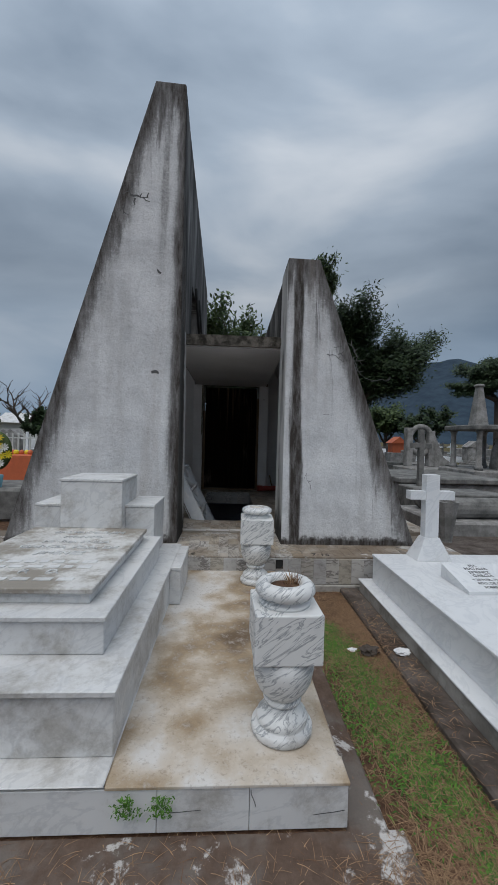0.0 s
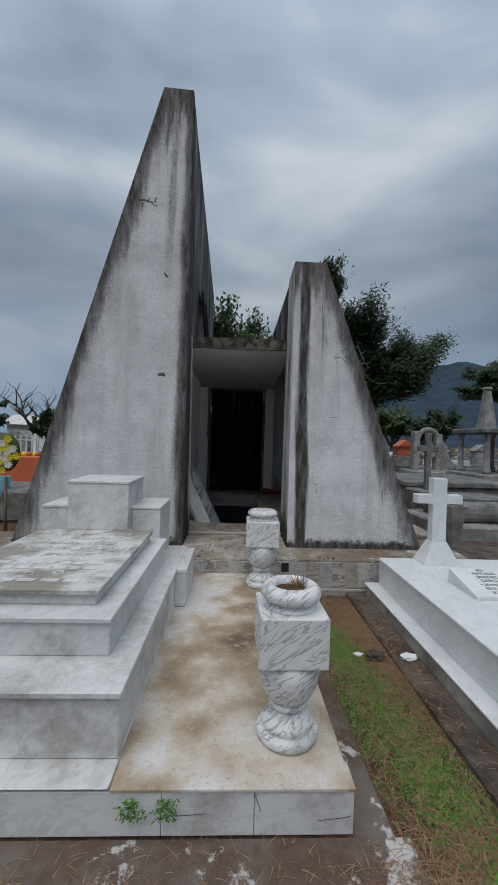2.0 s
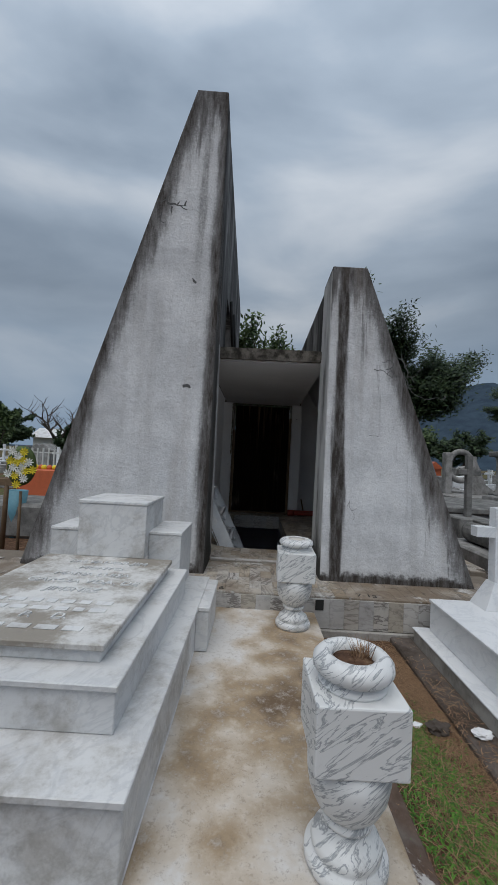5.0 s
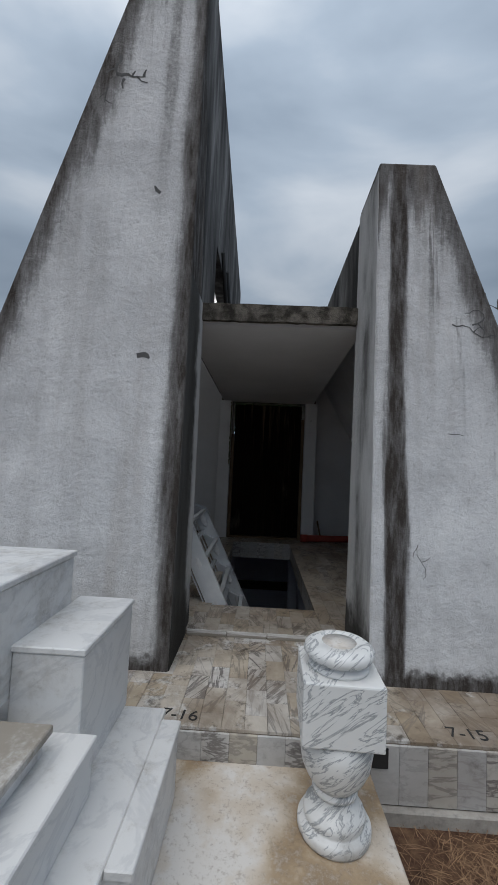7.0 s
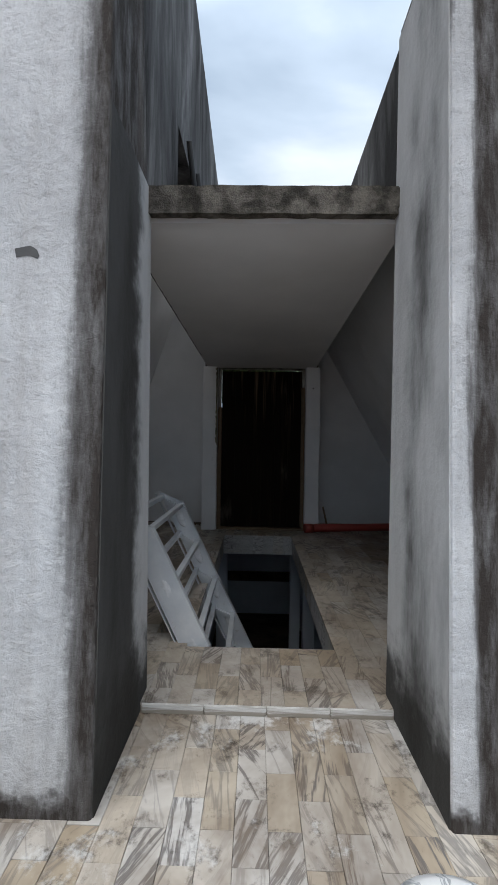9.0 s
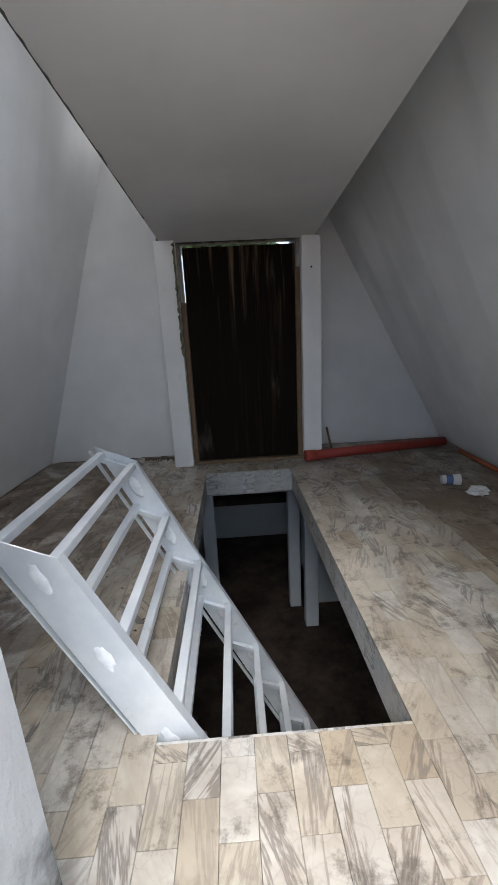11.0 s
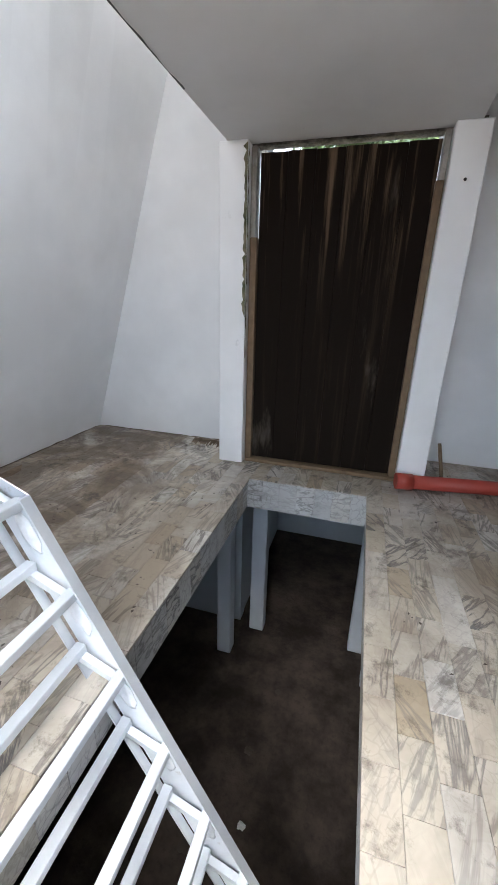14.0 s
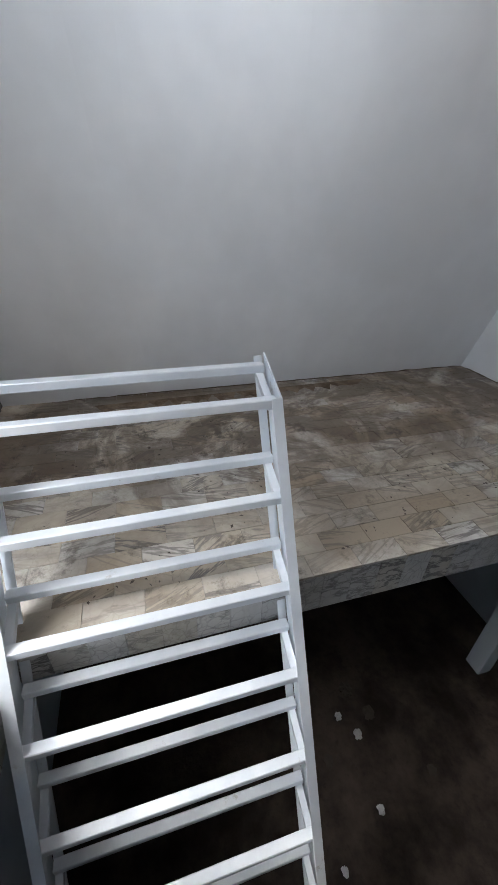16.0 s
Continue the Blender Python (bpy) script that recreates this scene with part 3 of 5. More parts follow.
# hollow leaning side walls: an outer sloping shell, and an upright upper wall beside the roof
def shell(profile):
    bm = bmesh.new()
    rings = [[bm.verts.new(p) for p in profile(0.6 + 0.5 * k)] for k in range(9)]
    n = len(rings[0])
    bm.faces.new(rings[0])
    bm.faces.new(rings[-1][::-1])
    for a, c in zip(rings, rings[1:]):
        for i in range(n):
            bm.faces.new((a[i], c[i], c[(i + 1) % n], a[(i + 1) % n]))
    return bm


wl = structure("wall_west", shell(left_shell), [M["white"], M["fin_left"]], "sloping side wall, white inside and stained outside", "wall")
wr = structure("wall_east", shell(right_shell), [M["white"], M["fin_right"]], "sloping side wall, white inside and stained outside", "wall")
for ob, s in ((wl, -1), (wr, 1)):
    for f in ob.data.polygons:
        if f.normal.x * s > 0.5 or abs(f.normal.y) > 0.9 or f.normal.z > 0.9:
            f.material_index = 1


def upper_wall(name, x0, x1, pieces, label):
    bm = bmesh.new()
    for y0, y1, z0, z1, z2 in pieces:
        loft([(x0, y0, z0), (x1, y0, z0), (x1, y0, z1), (x0, y0, z1)], [(x0, y1, z0), (x1, y1, z0), (x1, y1, z2), (x0, y1, z2)], bm)
    return structure(name, bm, M["sooty"], label, "wall")


def west_top(y):
    return 5.30 - 0.135 * (y - 0.6)


# the tall one has a broken window opening just above the roof
upper_wall("wall_upper_west", -0.78, -0.64, ((0.6, 1.24, 2.611, west_top(0.6) - 0.11, west_top(1.24) - 0.11), (1.24, 2.5, 3.56, west_top(1.24) - 0.11, west_top(2.5) - 0.11), (1.24, 2.5, 2.611, 2.72, 2.72), (2.5, 4.6, 2.611, west_top(2.5) - 0.11, west_top(4.6) - 0.11)), "upper wall black with soot and a broken opening")
structure("wall_upper_east", loft([(0.53, 0.6, 2.611), (0.578, 0.6, 2.611), (0.64, 0.6, 3.379), (0.53, 0.6, 3.379)], [(0.53, 4.6, 2.611), (0.698, 4.6, 2.611), (0.64, 4.6, 3.26), (0.53, 4.6, 3.26)]), M["sooty"], "upper wall streaked with soot", "wall")

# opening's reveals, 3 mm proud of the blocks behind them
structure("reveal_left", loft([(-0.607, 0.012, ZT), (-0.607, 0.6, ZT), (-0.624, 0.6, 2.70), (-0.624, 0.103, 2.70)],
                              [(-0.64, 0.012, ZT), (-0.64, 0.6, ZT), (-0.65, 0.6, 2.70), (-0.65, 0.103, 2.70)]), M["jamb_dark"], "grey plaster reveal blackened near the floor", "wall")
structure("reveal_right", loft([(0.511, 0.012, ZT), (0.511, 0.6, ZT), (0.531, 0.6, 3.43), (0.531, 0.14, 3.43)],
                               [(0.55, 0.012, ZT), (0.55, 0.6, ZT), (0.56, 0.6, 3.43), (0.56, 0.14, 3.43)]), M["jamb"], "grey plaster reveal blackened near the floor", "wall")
for s, xa, xb, z0, z1, yb in ((-1, -0.642, -0.66, 2.70, 5.2, 0.25),):
    sx = 0.003 * (1 if s < 0 else -1)
    structure("reveal_upper", loft([(xa + sx, yb, z0), (xa + sx, 0.6, z0), (xa + sx, 0.6, z1), (xa + sx, yb, z1)],
                                   [(xb, yb, z0), (xb, 0.6, z0), (xb, 0.6, z1), (xb, yb, z1)]), M["sooty"], "upper inner face streaked with soot", "wall")

# upright back panels left and right of the back door
# left panel stops at 3.72: an added, unseen gap above it for light
structure("wall_back_left", loft([(-2.40, 4.385, 0.3), (-0.78, 4.385, 0.3), (-0.78, 4.385, 3.72), (-1.36, 4.385, 3.72)], [(-2.40, 4.598, 0.3), (-0.78, 4.598, 0.3), (-0.78, 4.598, 3.72), (-1.36, 4.598, 3.72)]), M["white"], "white painted back wall of the hollow side wall", "wall")
structure("wall_back_right", loft([(2.40, 4.53, 0.3), (0.68, 4.53, 0.3), (0.66, 4.53, 3.25), (0.86, 4.53, 3.25)], [(2.40, 4.598, 0.3), (0.68, 4.598, 0.3), (0.66, 4.598, 3.25), (0.86, 4.598, 3.25)]), M["white"], "white painted back wall of the hollow side wall", "wall")

# roof slab with its mossy front edge, and the ceiling under it
structure("roof_slab", loft([(-0.637, 0.575, 2.612), (0.527, 0.55, 2.612), (0.527, 0.55, 2.70), (-0.637, 0.575, 2.71)],
                            [(-0.637, 4.13, 2.612), (0.527, 4.13, 2.612), (0.527, 4.13, 2.70), (-0.637, 4.13, 2.71)]), M["slab"], "thin concrete roof slab with a mossy edge", "roof")
bm = bmesh.new()
rs = random.Random(12)
prev = None
for k in range(25):
    x = -0.634 + 1.155 * k / 24
    z0, z1, yy = 2.580 + rs.uniform(-0.004, 0.002), 2.706 + rs.uniform(-0.002, 0.003), 0.552 + rs.uniform(-0.003, 0.003)
    cur = [bm.verts.new(p) for p in ((x, yy, z0), (x, yy, z1), (x, 0.60, z1 - 0.002), (x, 0.60, z0 + 0.004))]
    if prev:
        for i in range(4):
            bm.faces.new((prev[i], cur[i], cur[(i + 1) % 4], prev[(i + 1) % 4]))
    else:
        bm.faces.new(cur)
    prev = cur
bm.faces.new(prev[::-1])
structure("slab_edge", bm, M["slab"], "crumbling mossy front edge of the roof slab", "roof edge")
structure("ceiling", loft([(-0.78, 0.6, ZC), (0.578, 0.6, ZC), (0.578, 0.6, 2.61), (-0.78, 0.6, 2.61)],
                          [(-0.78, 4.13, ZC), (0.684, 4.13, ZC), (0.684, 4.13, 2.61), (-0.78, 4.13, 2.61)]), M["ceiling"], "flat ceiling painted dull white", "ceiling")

# floor slab round the open pit
PX0, PX1, PY0, PY1 = -0.515, 0.378, 0.977, 3.67
zs = ZF - 0.012
fl = bmesh.new()
box(-2.4, 2.4, 0.5, PY0, 0.13, zs, bm=fl)
box(-2.4, PX0, PY0, PY1, 0.13, zs, bm=fl)
box(PX1, 2.4, PY0, PY1, 0.13, zs, bm=fl)
box(-2.4, 2.4, PY1, 4.6, 0.13, zs, bm=fl)
floor = structure("floor", fl, M["grout"], "floor of veined marble tiles, dirty and brown", "floor")
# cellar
structure("cellar_floor", box(-3.2, 3.2, 0.2, 7.0, ZB - 0.15, ZB), M["cellar_floor"], "dark concrete cellar floor, darkened further for the pit's shade", "floor")
structure("cellar_wall_front", box(-2.33, 1.9, 0.42, 0.58, ZB, 0.13), M["cellar"], "pale blue cellar wall", "wall")
structure("cellar_wall_back", box(-0.8, 0.75, 6.5, 6.65, ZB, 0.13), M["cellar"], "pale blue wall at the cellar's end", "wall")
structure("cellar_shelf", box(-0.8, 0.75, 6.3, 6.5, -1.15, -1.02, 0.01), M["cellar_floor"], "dark concrete ledge on the cellar wall", "ledge")
structure("cellar_wall_left", box(-2.33, -0.79, 4.5, 4.65, ZB, 0.13), M["cellar"], "pale blue cellar wall", "wall")
structure("cellar_wall_right", box(0.74, 2.33, 4.5, 4.65, ZB, 0.13), M["cellar"], "pale blue cellar wall", "wall")
structure("cellar_recess_left", box(-0.94, -0.8, 4.65, 6.65, ZB, 0.13), M["cellar"], "pale blue side of the recess", "wall")
structure("cellar_recess_right", box(0.75, 0.9, 4.65, 6.65, ZB, 0.13), M["cellar"], "pale blue side of the recess", "wall")
structure("cellar_recess_top", box(-0.94, 0.9, 4.6, 6.65, 0.13, 0.28), M["concrete"], "concrete slab over the recess", "ceiling")
for x0, x1, y0, y1 in ((-0.66, -0.505, 4.42, 4.56), (-0.90, -0.755, 4.03, 4.17), (0.42, 0.57, 4.45, 4.58), (0.56, 0.72, 4.06, 4.2)):
    structure("cellar_post", box(x0, x1, y0, y1, ZB, 0.13, 0.008), M["cellar"], "pale blue square cellar post with peeling foot", "post")

# door posts and door at the back
structure("door_post_left", box(-0.835, -0.638, 3.93, 4.6, ZF, ZC, 0.006), M["white"], "white painted door post with flaking edge", "post")
structure("door_post_right", box(0.545, 0.735, 3.93, 4.6, ZF, ZC, 0.006), M["white"], "white painted door post", "post")
for x0, x1 in ((-0.835, -0.638), (0.545, 0.735)):
    structure("post_head", box(x0, x1, 4.133, 4.6, ZC + 0.001, 2.64), M["slab"], "rough concrete head over the door post", "post")
door = thing("door_back", "dark rotten wooden door with pale streaks, closed", "door", (0, 0, 0))
nb = 6
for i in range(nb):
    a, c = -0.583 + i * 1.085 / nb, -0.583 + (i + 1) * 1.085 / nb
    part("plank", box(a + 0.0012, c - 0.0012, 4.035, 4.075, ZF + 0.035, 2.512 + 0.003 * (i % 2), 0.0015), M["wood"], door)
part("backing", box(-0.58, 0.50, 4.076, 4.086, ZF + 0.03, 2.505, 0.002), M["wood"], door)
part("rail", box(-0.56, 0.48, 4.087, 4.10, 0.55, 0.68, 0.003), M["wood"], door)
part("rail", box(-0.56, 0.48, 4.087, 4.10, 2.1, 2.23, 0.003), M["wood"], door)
dframe = tagged(thing("door_frame", "worn brown timber door frame", "door frame"), kind="structure")
part("stile", box(-0.635, -0.585, 4.0, 4.09, ZF, 2.02, 0.004), M["frame_wood"], dframe)
part("stile", box(-0.636, -0.598, 4.0, 4.09, 2.02, ZC - 0.016, 0.004), M["concrete"], dframe, "bare grey metal strip")
part("stile", box(0.495, 0.543, 4.0, 4.09, ZF, 2.3, 0.004), M["frame_wood"], dframe)
part("stile", box(0.507, 0.543, 4.0, 4.09, 2.3, ZC - 0.016, 0.004), M["concrete"], dframe, "bare grey metal strip")
part("sill", box(-0.63, 0.54, 3.98, 4.1, ZF, ZF + 0.028, 0.004), M["frame_wood"], dframe)
structure("lintel", box(-0.64, 0.545, 4.02, 4.1, 2.545, ZC - 0.001), M["slab"], "rough concrete lintel over the door", "lintel")

# terrace in front, on its footing
structure("terrace", box(-3.1, 2.35, -0.43, 0.5, -0.1, ZT - 0.012), M["grout"], "terrace of veined marble tiles before the mausoleum", "terrace")
structure("terrace_footing", box(-3.1, 2.37, -0.47, -0.43, -0.1, 0.06, 0.006), M["concrete"], "rough concrete footing", "footing")

# marble platform
structure("platform", box(-1.80, 0.40, -2.70, -0.43, -0.02, ZP, 0.006), M["platform"], "low marble platform stained rusty brown", "platform")
apron = structure("front_slab", box(-2.6, 0.62, -3.6, -2.715, -0.02, 0.012, 0.01), M["front"], "rough concrete strip with blotches of whitewash", "pavement")
for x0, x1 in ((-1.8, -0.31), (-0.308, 0.03), (0.032, 0.402)):
    part("facing_slab", box(x0, x1, -2.716, -2.700, 0.015, ZP - 0.013, 0.002), M["tomb"], apron)
part("coping", box(-0.497, 0.407, -2.722, -2.60, ZP - 0.012, ZP + 0.003, 0.003), M["platform"], apron)

# kerb beside the earth strip
structure("kerb", box(1.03, 1.21, -4.6, -0.47, -0.05, 0.045, 0.012), M["curb"], "dirty weathered concrete kerb", "kerb")
structure("side_pavement", box(0.40, 0.56, -2.75, -1.2, -0.05, 0.016, 0.012), M["front"], "broken strip of grey concrete", "pavement")

# ---- marble tomb on the platform ----
tomb = thing("stepped_tomb", "stepped grey-white marble tomb with carved slab and headstone", "tomb", (-1.126, -1.6, ZP))
L = Matrix.Translation((1.126, 1.6, -ZP))


def tpart(name, x0, x1, y0, y1, z0, z1, bev=0.004, mat="tomb", label="", parent=None):
    bm = box(x0, x1, y0, y1, z0, z1, bev)
    bm.transform(L)
    return part(name, bm, M[mat], parent or tomb, label)


tpart("ledge", -1.79, -0.499, -2.726, -0.55, ZP + 0.003, ZP + 0.012)
tpart("base", -1.75, -0.503, -2.60, -0.56, ZP + 0.012, 0.450)
tpart("base_top", -1.76, -0.49, -2.625, -0.56, 0.452, 0.478)
tpart("end_block", -0.503, -0.42, -1.2, -0.64, ZP + 0.003, 0.450)
tpart("end_block_top", -0.489, -0.412, -1.21, -0.63, 0.452, 0.479)
tpart("end_block", -1.83, -1.751, -1.2, -0.47, ZP + 0.003, 0.450)
tpart("plinth", -1.63, -0.617, -2.375, -1.0, 0.478, 0.632)
tpart("plinth_top", -1.64, -0.605, -2.395, -1.0, 0.634, 0.658)
tpart("slab_base", -1.54, -0.722, -2.255, -1.1, 0.658, 0.712)
slab = tpart("inscribed_slab", -1.555, -0.70, -2.285, -1.09, 0.714, 0.74, mat="tomb_slab", label="marble slab with carved, dirt-filled lettering")
head = tpart("headstone", -1.36, -0.893, -1.1, -0.63, 0.74, 1.098)
tpart("headstone_cap", -1.366, -0.886, -1.107, -0.62, 1.10, 1.122)
for x0, x1 in ((-0.892, -0.662), (-1.592, -1.361)):
    tpart("side_pier", x0, x1, -1.005, -0.55, 0.478, 0.888)
    tpart("side_pier_cap", x0 - 0.003, x1 + 0.006, -1.012, -0.545, 0.89, 0.912)
for i, (txt, size) in enumerate((("SALVADOR JIM", 0.075), ("MONTO", 0.07), ("MARIA LUISA", 0.075), ("GARCIA VDA. DE", 0.08), ("JIMENEZ", 0.075))):
    words("letter", txt, size, L @ pose(-1.08, -1.27 - 0.125 * i, 0.741), M["tomb"], slab, 0.006, 0.12)
for y, w in ((-1.9, 0.62), (-1.985, 0.6), (-2.17, 0.4)):
    x = -1.1 - w / 2
    while x < -1.1 + w / 2:
        ln = random.uniform(0.03, 0.09)
        bm = box(x, x + ln, y - 0.02, y + 0.02, 0.7405, 0.7435, 0.0008)
        bm.transform(L)
        part("carved_word", bm, M["tomb"], slab)
        x += ln + 0.025
words("letter", "P.    D.", 0.075, L @ pose(-1.05, -2.09, 0.741), M["tomb"], slab, 0.006, 0.12)

# ---- marble urns ----


def urn(at, turn, label, filled):
    u = thing("marble_urn", label, "urn", at, "urns on the platform")
    u.rotation_euler = (0, 0, turn)
    part("foot", lathe([(0, 0), (0.128, 0), (0.134, 0.01), (0.134, 0.03), (0.128, 0.04), (0.112, 0.043), (0.110, 0.05), (0.114, 0.062), (0.108, 0.078), (0.088, 0.092), (0.072, 0.108), (0.068, 0.128), (0, 0.128)]), M["urn"], u)
    part("collar", lathe([(0, 0.128), (0.07, 0.128), (0.082, 0.136), (0.084, 0.146), (0.076, 0.156), (0, 0.156)]), M["urn"], u)
    part("bowl", lathe([(0, 0.156), (0.074, 0.156), (0.105, 0.19), (0.125, 0.23), (0.134, 0.28), (0.136, 0.352), (0, 0.352)]), M["urn"], u)
    part("block", box(-0.142, 0.142, -0.142, 0.142, 0.352, 0.56, 0.006, segments=2), M["urn"], u)
    part("neck", lathe([(0, 0.56), (0.112, 0.56), (0.112, 0.572), (0.098, 0.58), (0.098, 0.598), (0, 0.598)]), M["urn"], u)
    part("rim", lathe([(0.09, 0.59), (0.122, 0.598), (0.132, 0.615), (0.13, 0.635), (0.114, 0.652), (0.09, 0.658), (0.074, 0.65), (0.068, 0.63), (0.066, 0.60), (0, 0.60)] if filled
                     else [(0.09, 0.59), (0.122, 0.598), (0.132, 0.612), (0.128, 0.63), (0.11, 0.642), (0.085, 0.646), (0.08, 0.644), (0.0, 0.641)]), M["urn"], u)
    if not filled:
        part("plug", lathe([(0, 0.640), (0.062, 0.640), (0.064, 0.645), (0, 0.6465)], 28), M["platform"], u, "dull cement plug in the top")
    if filled:
        part("earth", lathe([(0, 0.634), (0.04, 0.637), (0.068, 0.628), (0.067, 0.61)], 20), M["soil"], u)
    return u


urn((0.185, -2.445, ZP + 0.003), 0.02, "grey-veined marble urn with a weed in it", True)
urn((0.188, -0.711, ZP), -0.03, "grey-veined marble urn with a closed top", False).scale = (1, 1, 1.035)
weed = bmesh.new()
for i in range(60):
    a, ln = random.uniform(0, 6.28), random.uniform(0.03, 0.085)
    p = Vector((0.215 + random.gauss(0, 0.014), -2.43 + random.gauss(0, 0.014), ZP + 0.63))
    q = p + Vector((math.cos(a) * ln * 0.6, math.sin(a) * ln * 0.6, ln))
    s = Vector((-math.sin(a), math.cos(a), 0)) * 0.0025
    weed.faces.new([weed.verts.new(v) for v in (p - s, p + s, q)])
tagged(part("urn_weed", weed, M["straw"]), "small dry weed growing in the urn", "weed")

# ---- white cross tomb ----
ct = thing("cross_tomb", "low white marble tomb with a cross and plaque", "tomb", (1.9, -2.0, 0.0))
C = Matrix.Translation((-1.9, 2.0, 0))


def cpart(name, bm, mat="tomb_white", label="", parent=None):
    bm.transform(C)
    return part(name, bm, M[mat], parent or ct, label)


cpart("footing", box(1.205, 2.72, -3.6, -0.52, 0.0, 0.137, 0.006), "concrete")
cpart("ledge", box(1.195, 2.73, -3.61, -0.51, 0.138, 0.15, 0.003))
cpart("body", box(1.315, 2.62, -3.5, -0.56, 0.15, 0.375, 0.004))
cpart("top", box(1.305, 2.63, -3.51, -0.55, 0.377, 0.40, 0.004))
cross = thing("stone_cross", "white marble cross on a tapered foot", "cross", (1.80, -0.66, 0.4))
part("foot", loft([(-0.165, -0.11, 0), (0.165, -0.11, 0), (0.165, 0.11, 0), (-0.165, 0.11, 0)], [(-0.07, -0.055, 0.2), (0.07, -0.055, 0.2), (0.07, 0.055, 0.2), (-0.07, 0.055, 0.2)], bevel=0.003), M["tomb_white"], cross)
part("shaft", box(-0.064, 0.064, -0.045, 0.045, 0.2, 0.775, 0.003), M["tomb_white"], cross)
for a, c in ((-0.21, -0.0645), (0.0645, 0.21)):
    part("arm", box(a, c, -0.045, 0.045, 0.545, 0.625, 0.003), M["tomb_white"], cross)
plaque = thing("name_plaque", "sloping white marble plaque with dark lettering", "plaque", (1.87, -1.3, 0.4))
plaque.rotation_euler = (0, 0, 0)
part("wedge", loft([(-0.23, -0.21, 0), (0.24, -0.21, 0), (0.24, -0.21, 0.025), (-0.23, -0.21, 0.025)], [(-0.23, 0.15, 0), (0.24, 0.15, 0), (0.24, 0.15, 0.11), (-0.23, 0.15, 0.11)], bevel=0.003), M["tomb_white"], plaque)
for i, txt in enumerate(("SRA.", "NATALIA", "JIMENEZ", "GARCIA", "† 28-MAR. 1968", "RDO. DE SUS", "SOBRINOS")):
    v = 0.105 - i * 0.046
    words("letter", txt.replace("†", "+"), 0.044 if 0 < i < 4 else 0.034, pose(0.0, v, 0.0757 + v * 0.2361, 13.3), M["crackm"], plaque, 0.001)

# ---- steel ladder in the pit ----
ladder = thing("steel_ladder", "silver-painted steel ladder with paired bar treads", "ladder", (0.70, 1.49, ZB))
D = Matrix.Translation((-0.70, -1.49, -ZB))
SL = -2.0


def on_rail(z, off=0.0):
    """x of the rail's upper edge at a height."""
    return -0.703 + (z - 1.03) / SL + off


for y0, y1, inner in ((1.005, 1.03, 1), (1.957, 1.982, -1)):
    zt, zb = 1.03, ZB
    ol = [(on_rail(zt), zt), (on_rail(zb), zb), (on_rail(zb) - 0.2, zb), (on_rail(1.12) - 0.165, 1.12)]
    bm = loft([(x, y0 + (0.008 if inner > 0 else 0.012), z) for x, z in ol], [(x, y1 - (0.012 if inner > 0 else 0.008), z) for x, z in ol])
    bm.transform(D)
    rail = part("rail", bm, M["metal"], ladder)
    fa, fb = (y0 + 0.013, y0 + 0.045) if inner > 0 else (y1 - 0.045, y1 - 0.013)
    for off in (0.0, -0.19):
        z1, z0 = (1.03, ZB) if off == 0 else (1.10, ZB)
        bm = loft([(on_rail(z1, off), fa, z1), (on_rail(z1, off) - 0.007, fa, z1), (on_rail(z1, off) - 0.007, fb, z1), (on_rail(z1, off), fb, z1)],
                  [(on_rail(z0, off), fa, z0), (on_rail(z0, off) - 0.007, fa, z0), (on_rail(z0, off) - 0.007, fb, z0), (on_rail(z0, off), fb, z0)])
        bm.transform(D)
        part("flange", bm, M["metal"], rail)
    for k in range(7):
        zz = 0.95 - 0.31 * k + random.uniform(-0.05, 0.05)
        bm = bmesh.new()
        bmesh.ops.create_icosphere(bm, subdivisions=3, radius=1)
        for v in bm.verts:
            v.co *= 1 + 0.25 * noise.noise(v.co * 2.5 + Vector((k, y0, 0)))
            v.co = Vector((v.co.x * 0.03, v.co.y * 0.008, v.co.z * 0.075))
        bm.transform(D @ pose(on_rail(zz) - 0.09, (y1 - 0.011) if inner > 0 else (y0 + 0.01), zz, 0, -25, 0))
        for f in bm.faces:
            f.smooth = True
        part("weld_patch", bm, M["weld"], rail)
for k in range(10):
    z = 1.055 - 0.296 * k
    xa = on_rail(z - 0.04) - 0.028
    xb = xa - 0.155
    for x, zz in ((xa, z - 0.045), (xb, z + 0.02)):
        bm = box(x - 0.019, x + 0.019, 1.028, 1.96, zz - 0.016, zz + 0.016, 0.003)
        bm.transform(D)
        part("tread_bar", bm, M["metal"], ladder)
    for y in (1.032, 1.928):
        bm = loft([(xb, y, z + 0.015), (xa, y, z - 0.05), (xa, y, z - 0.075), (xb, y, z - 0.01)], [(xb, y + 0.026, z + 0.015), (xa, y + 0.026, z - 0.05), (xa, y + 0.026, z - 0.075), (xb, y + 0.026, z - 0.01)])
        bm.transform(D)
        part("bracket", bm, M["metal"], ladder)

# ---- loose things inside ----
pipe = thing("red_pipe", "long dull red plastic pipe lying on the floor", "pipe", (0.55, 3.86, ZF))
part("tube", tube([(0, 0, 0.062), (0.8, 0.125, 0.062), (1.62, 0.25, 0.062)], [0.05, 0.05, 0.05], 24), M["red"], pipe)
part("socket", tube([(-0.01, -0.002, 0.062), (0.1, 0.015, 0.062)], [0.058, 0.058], 24), M["red"], pipe)
pipe2 = thing("orange_pipe", "thin orange-red plastic pipe along the wall", "pipe", (2.17, 3.8, ZF))
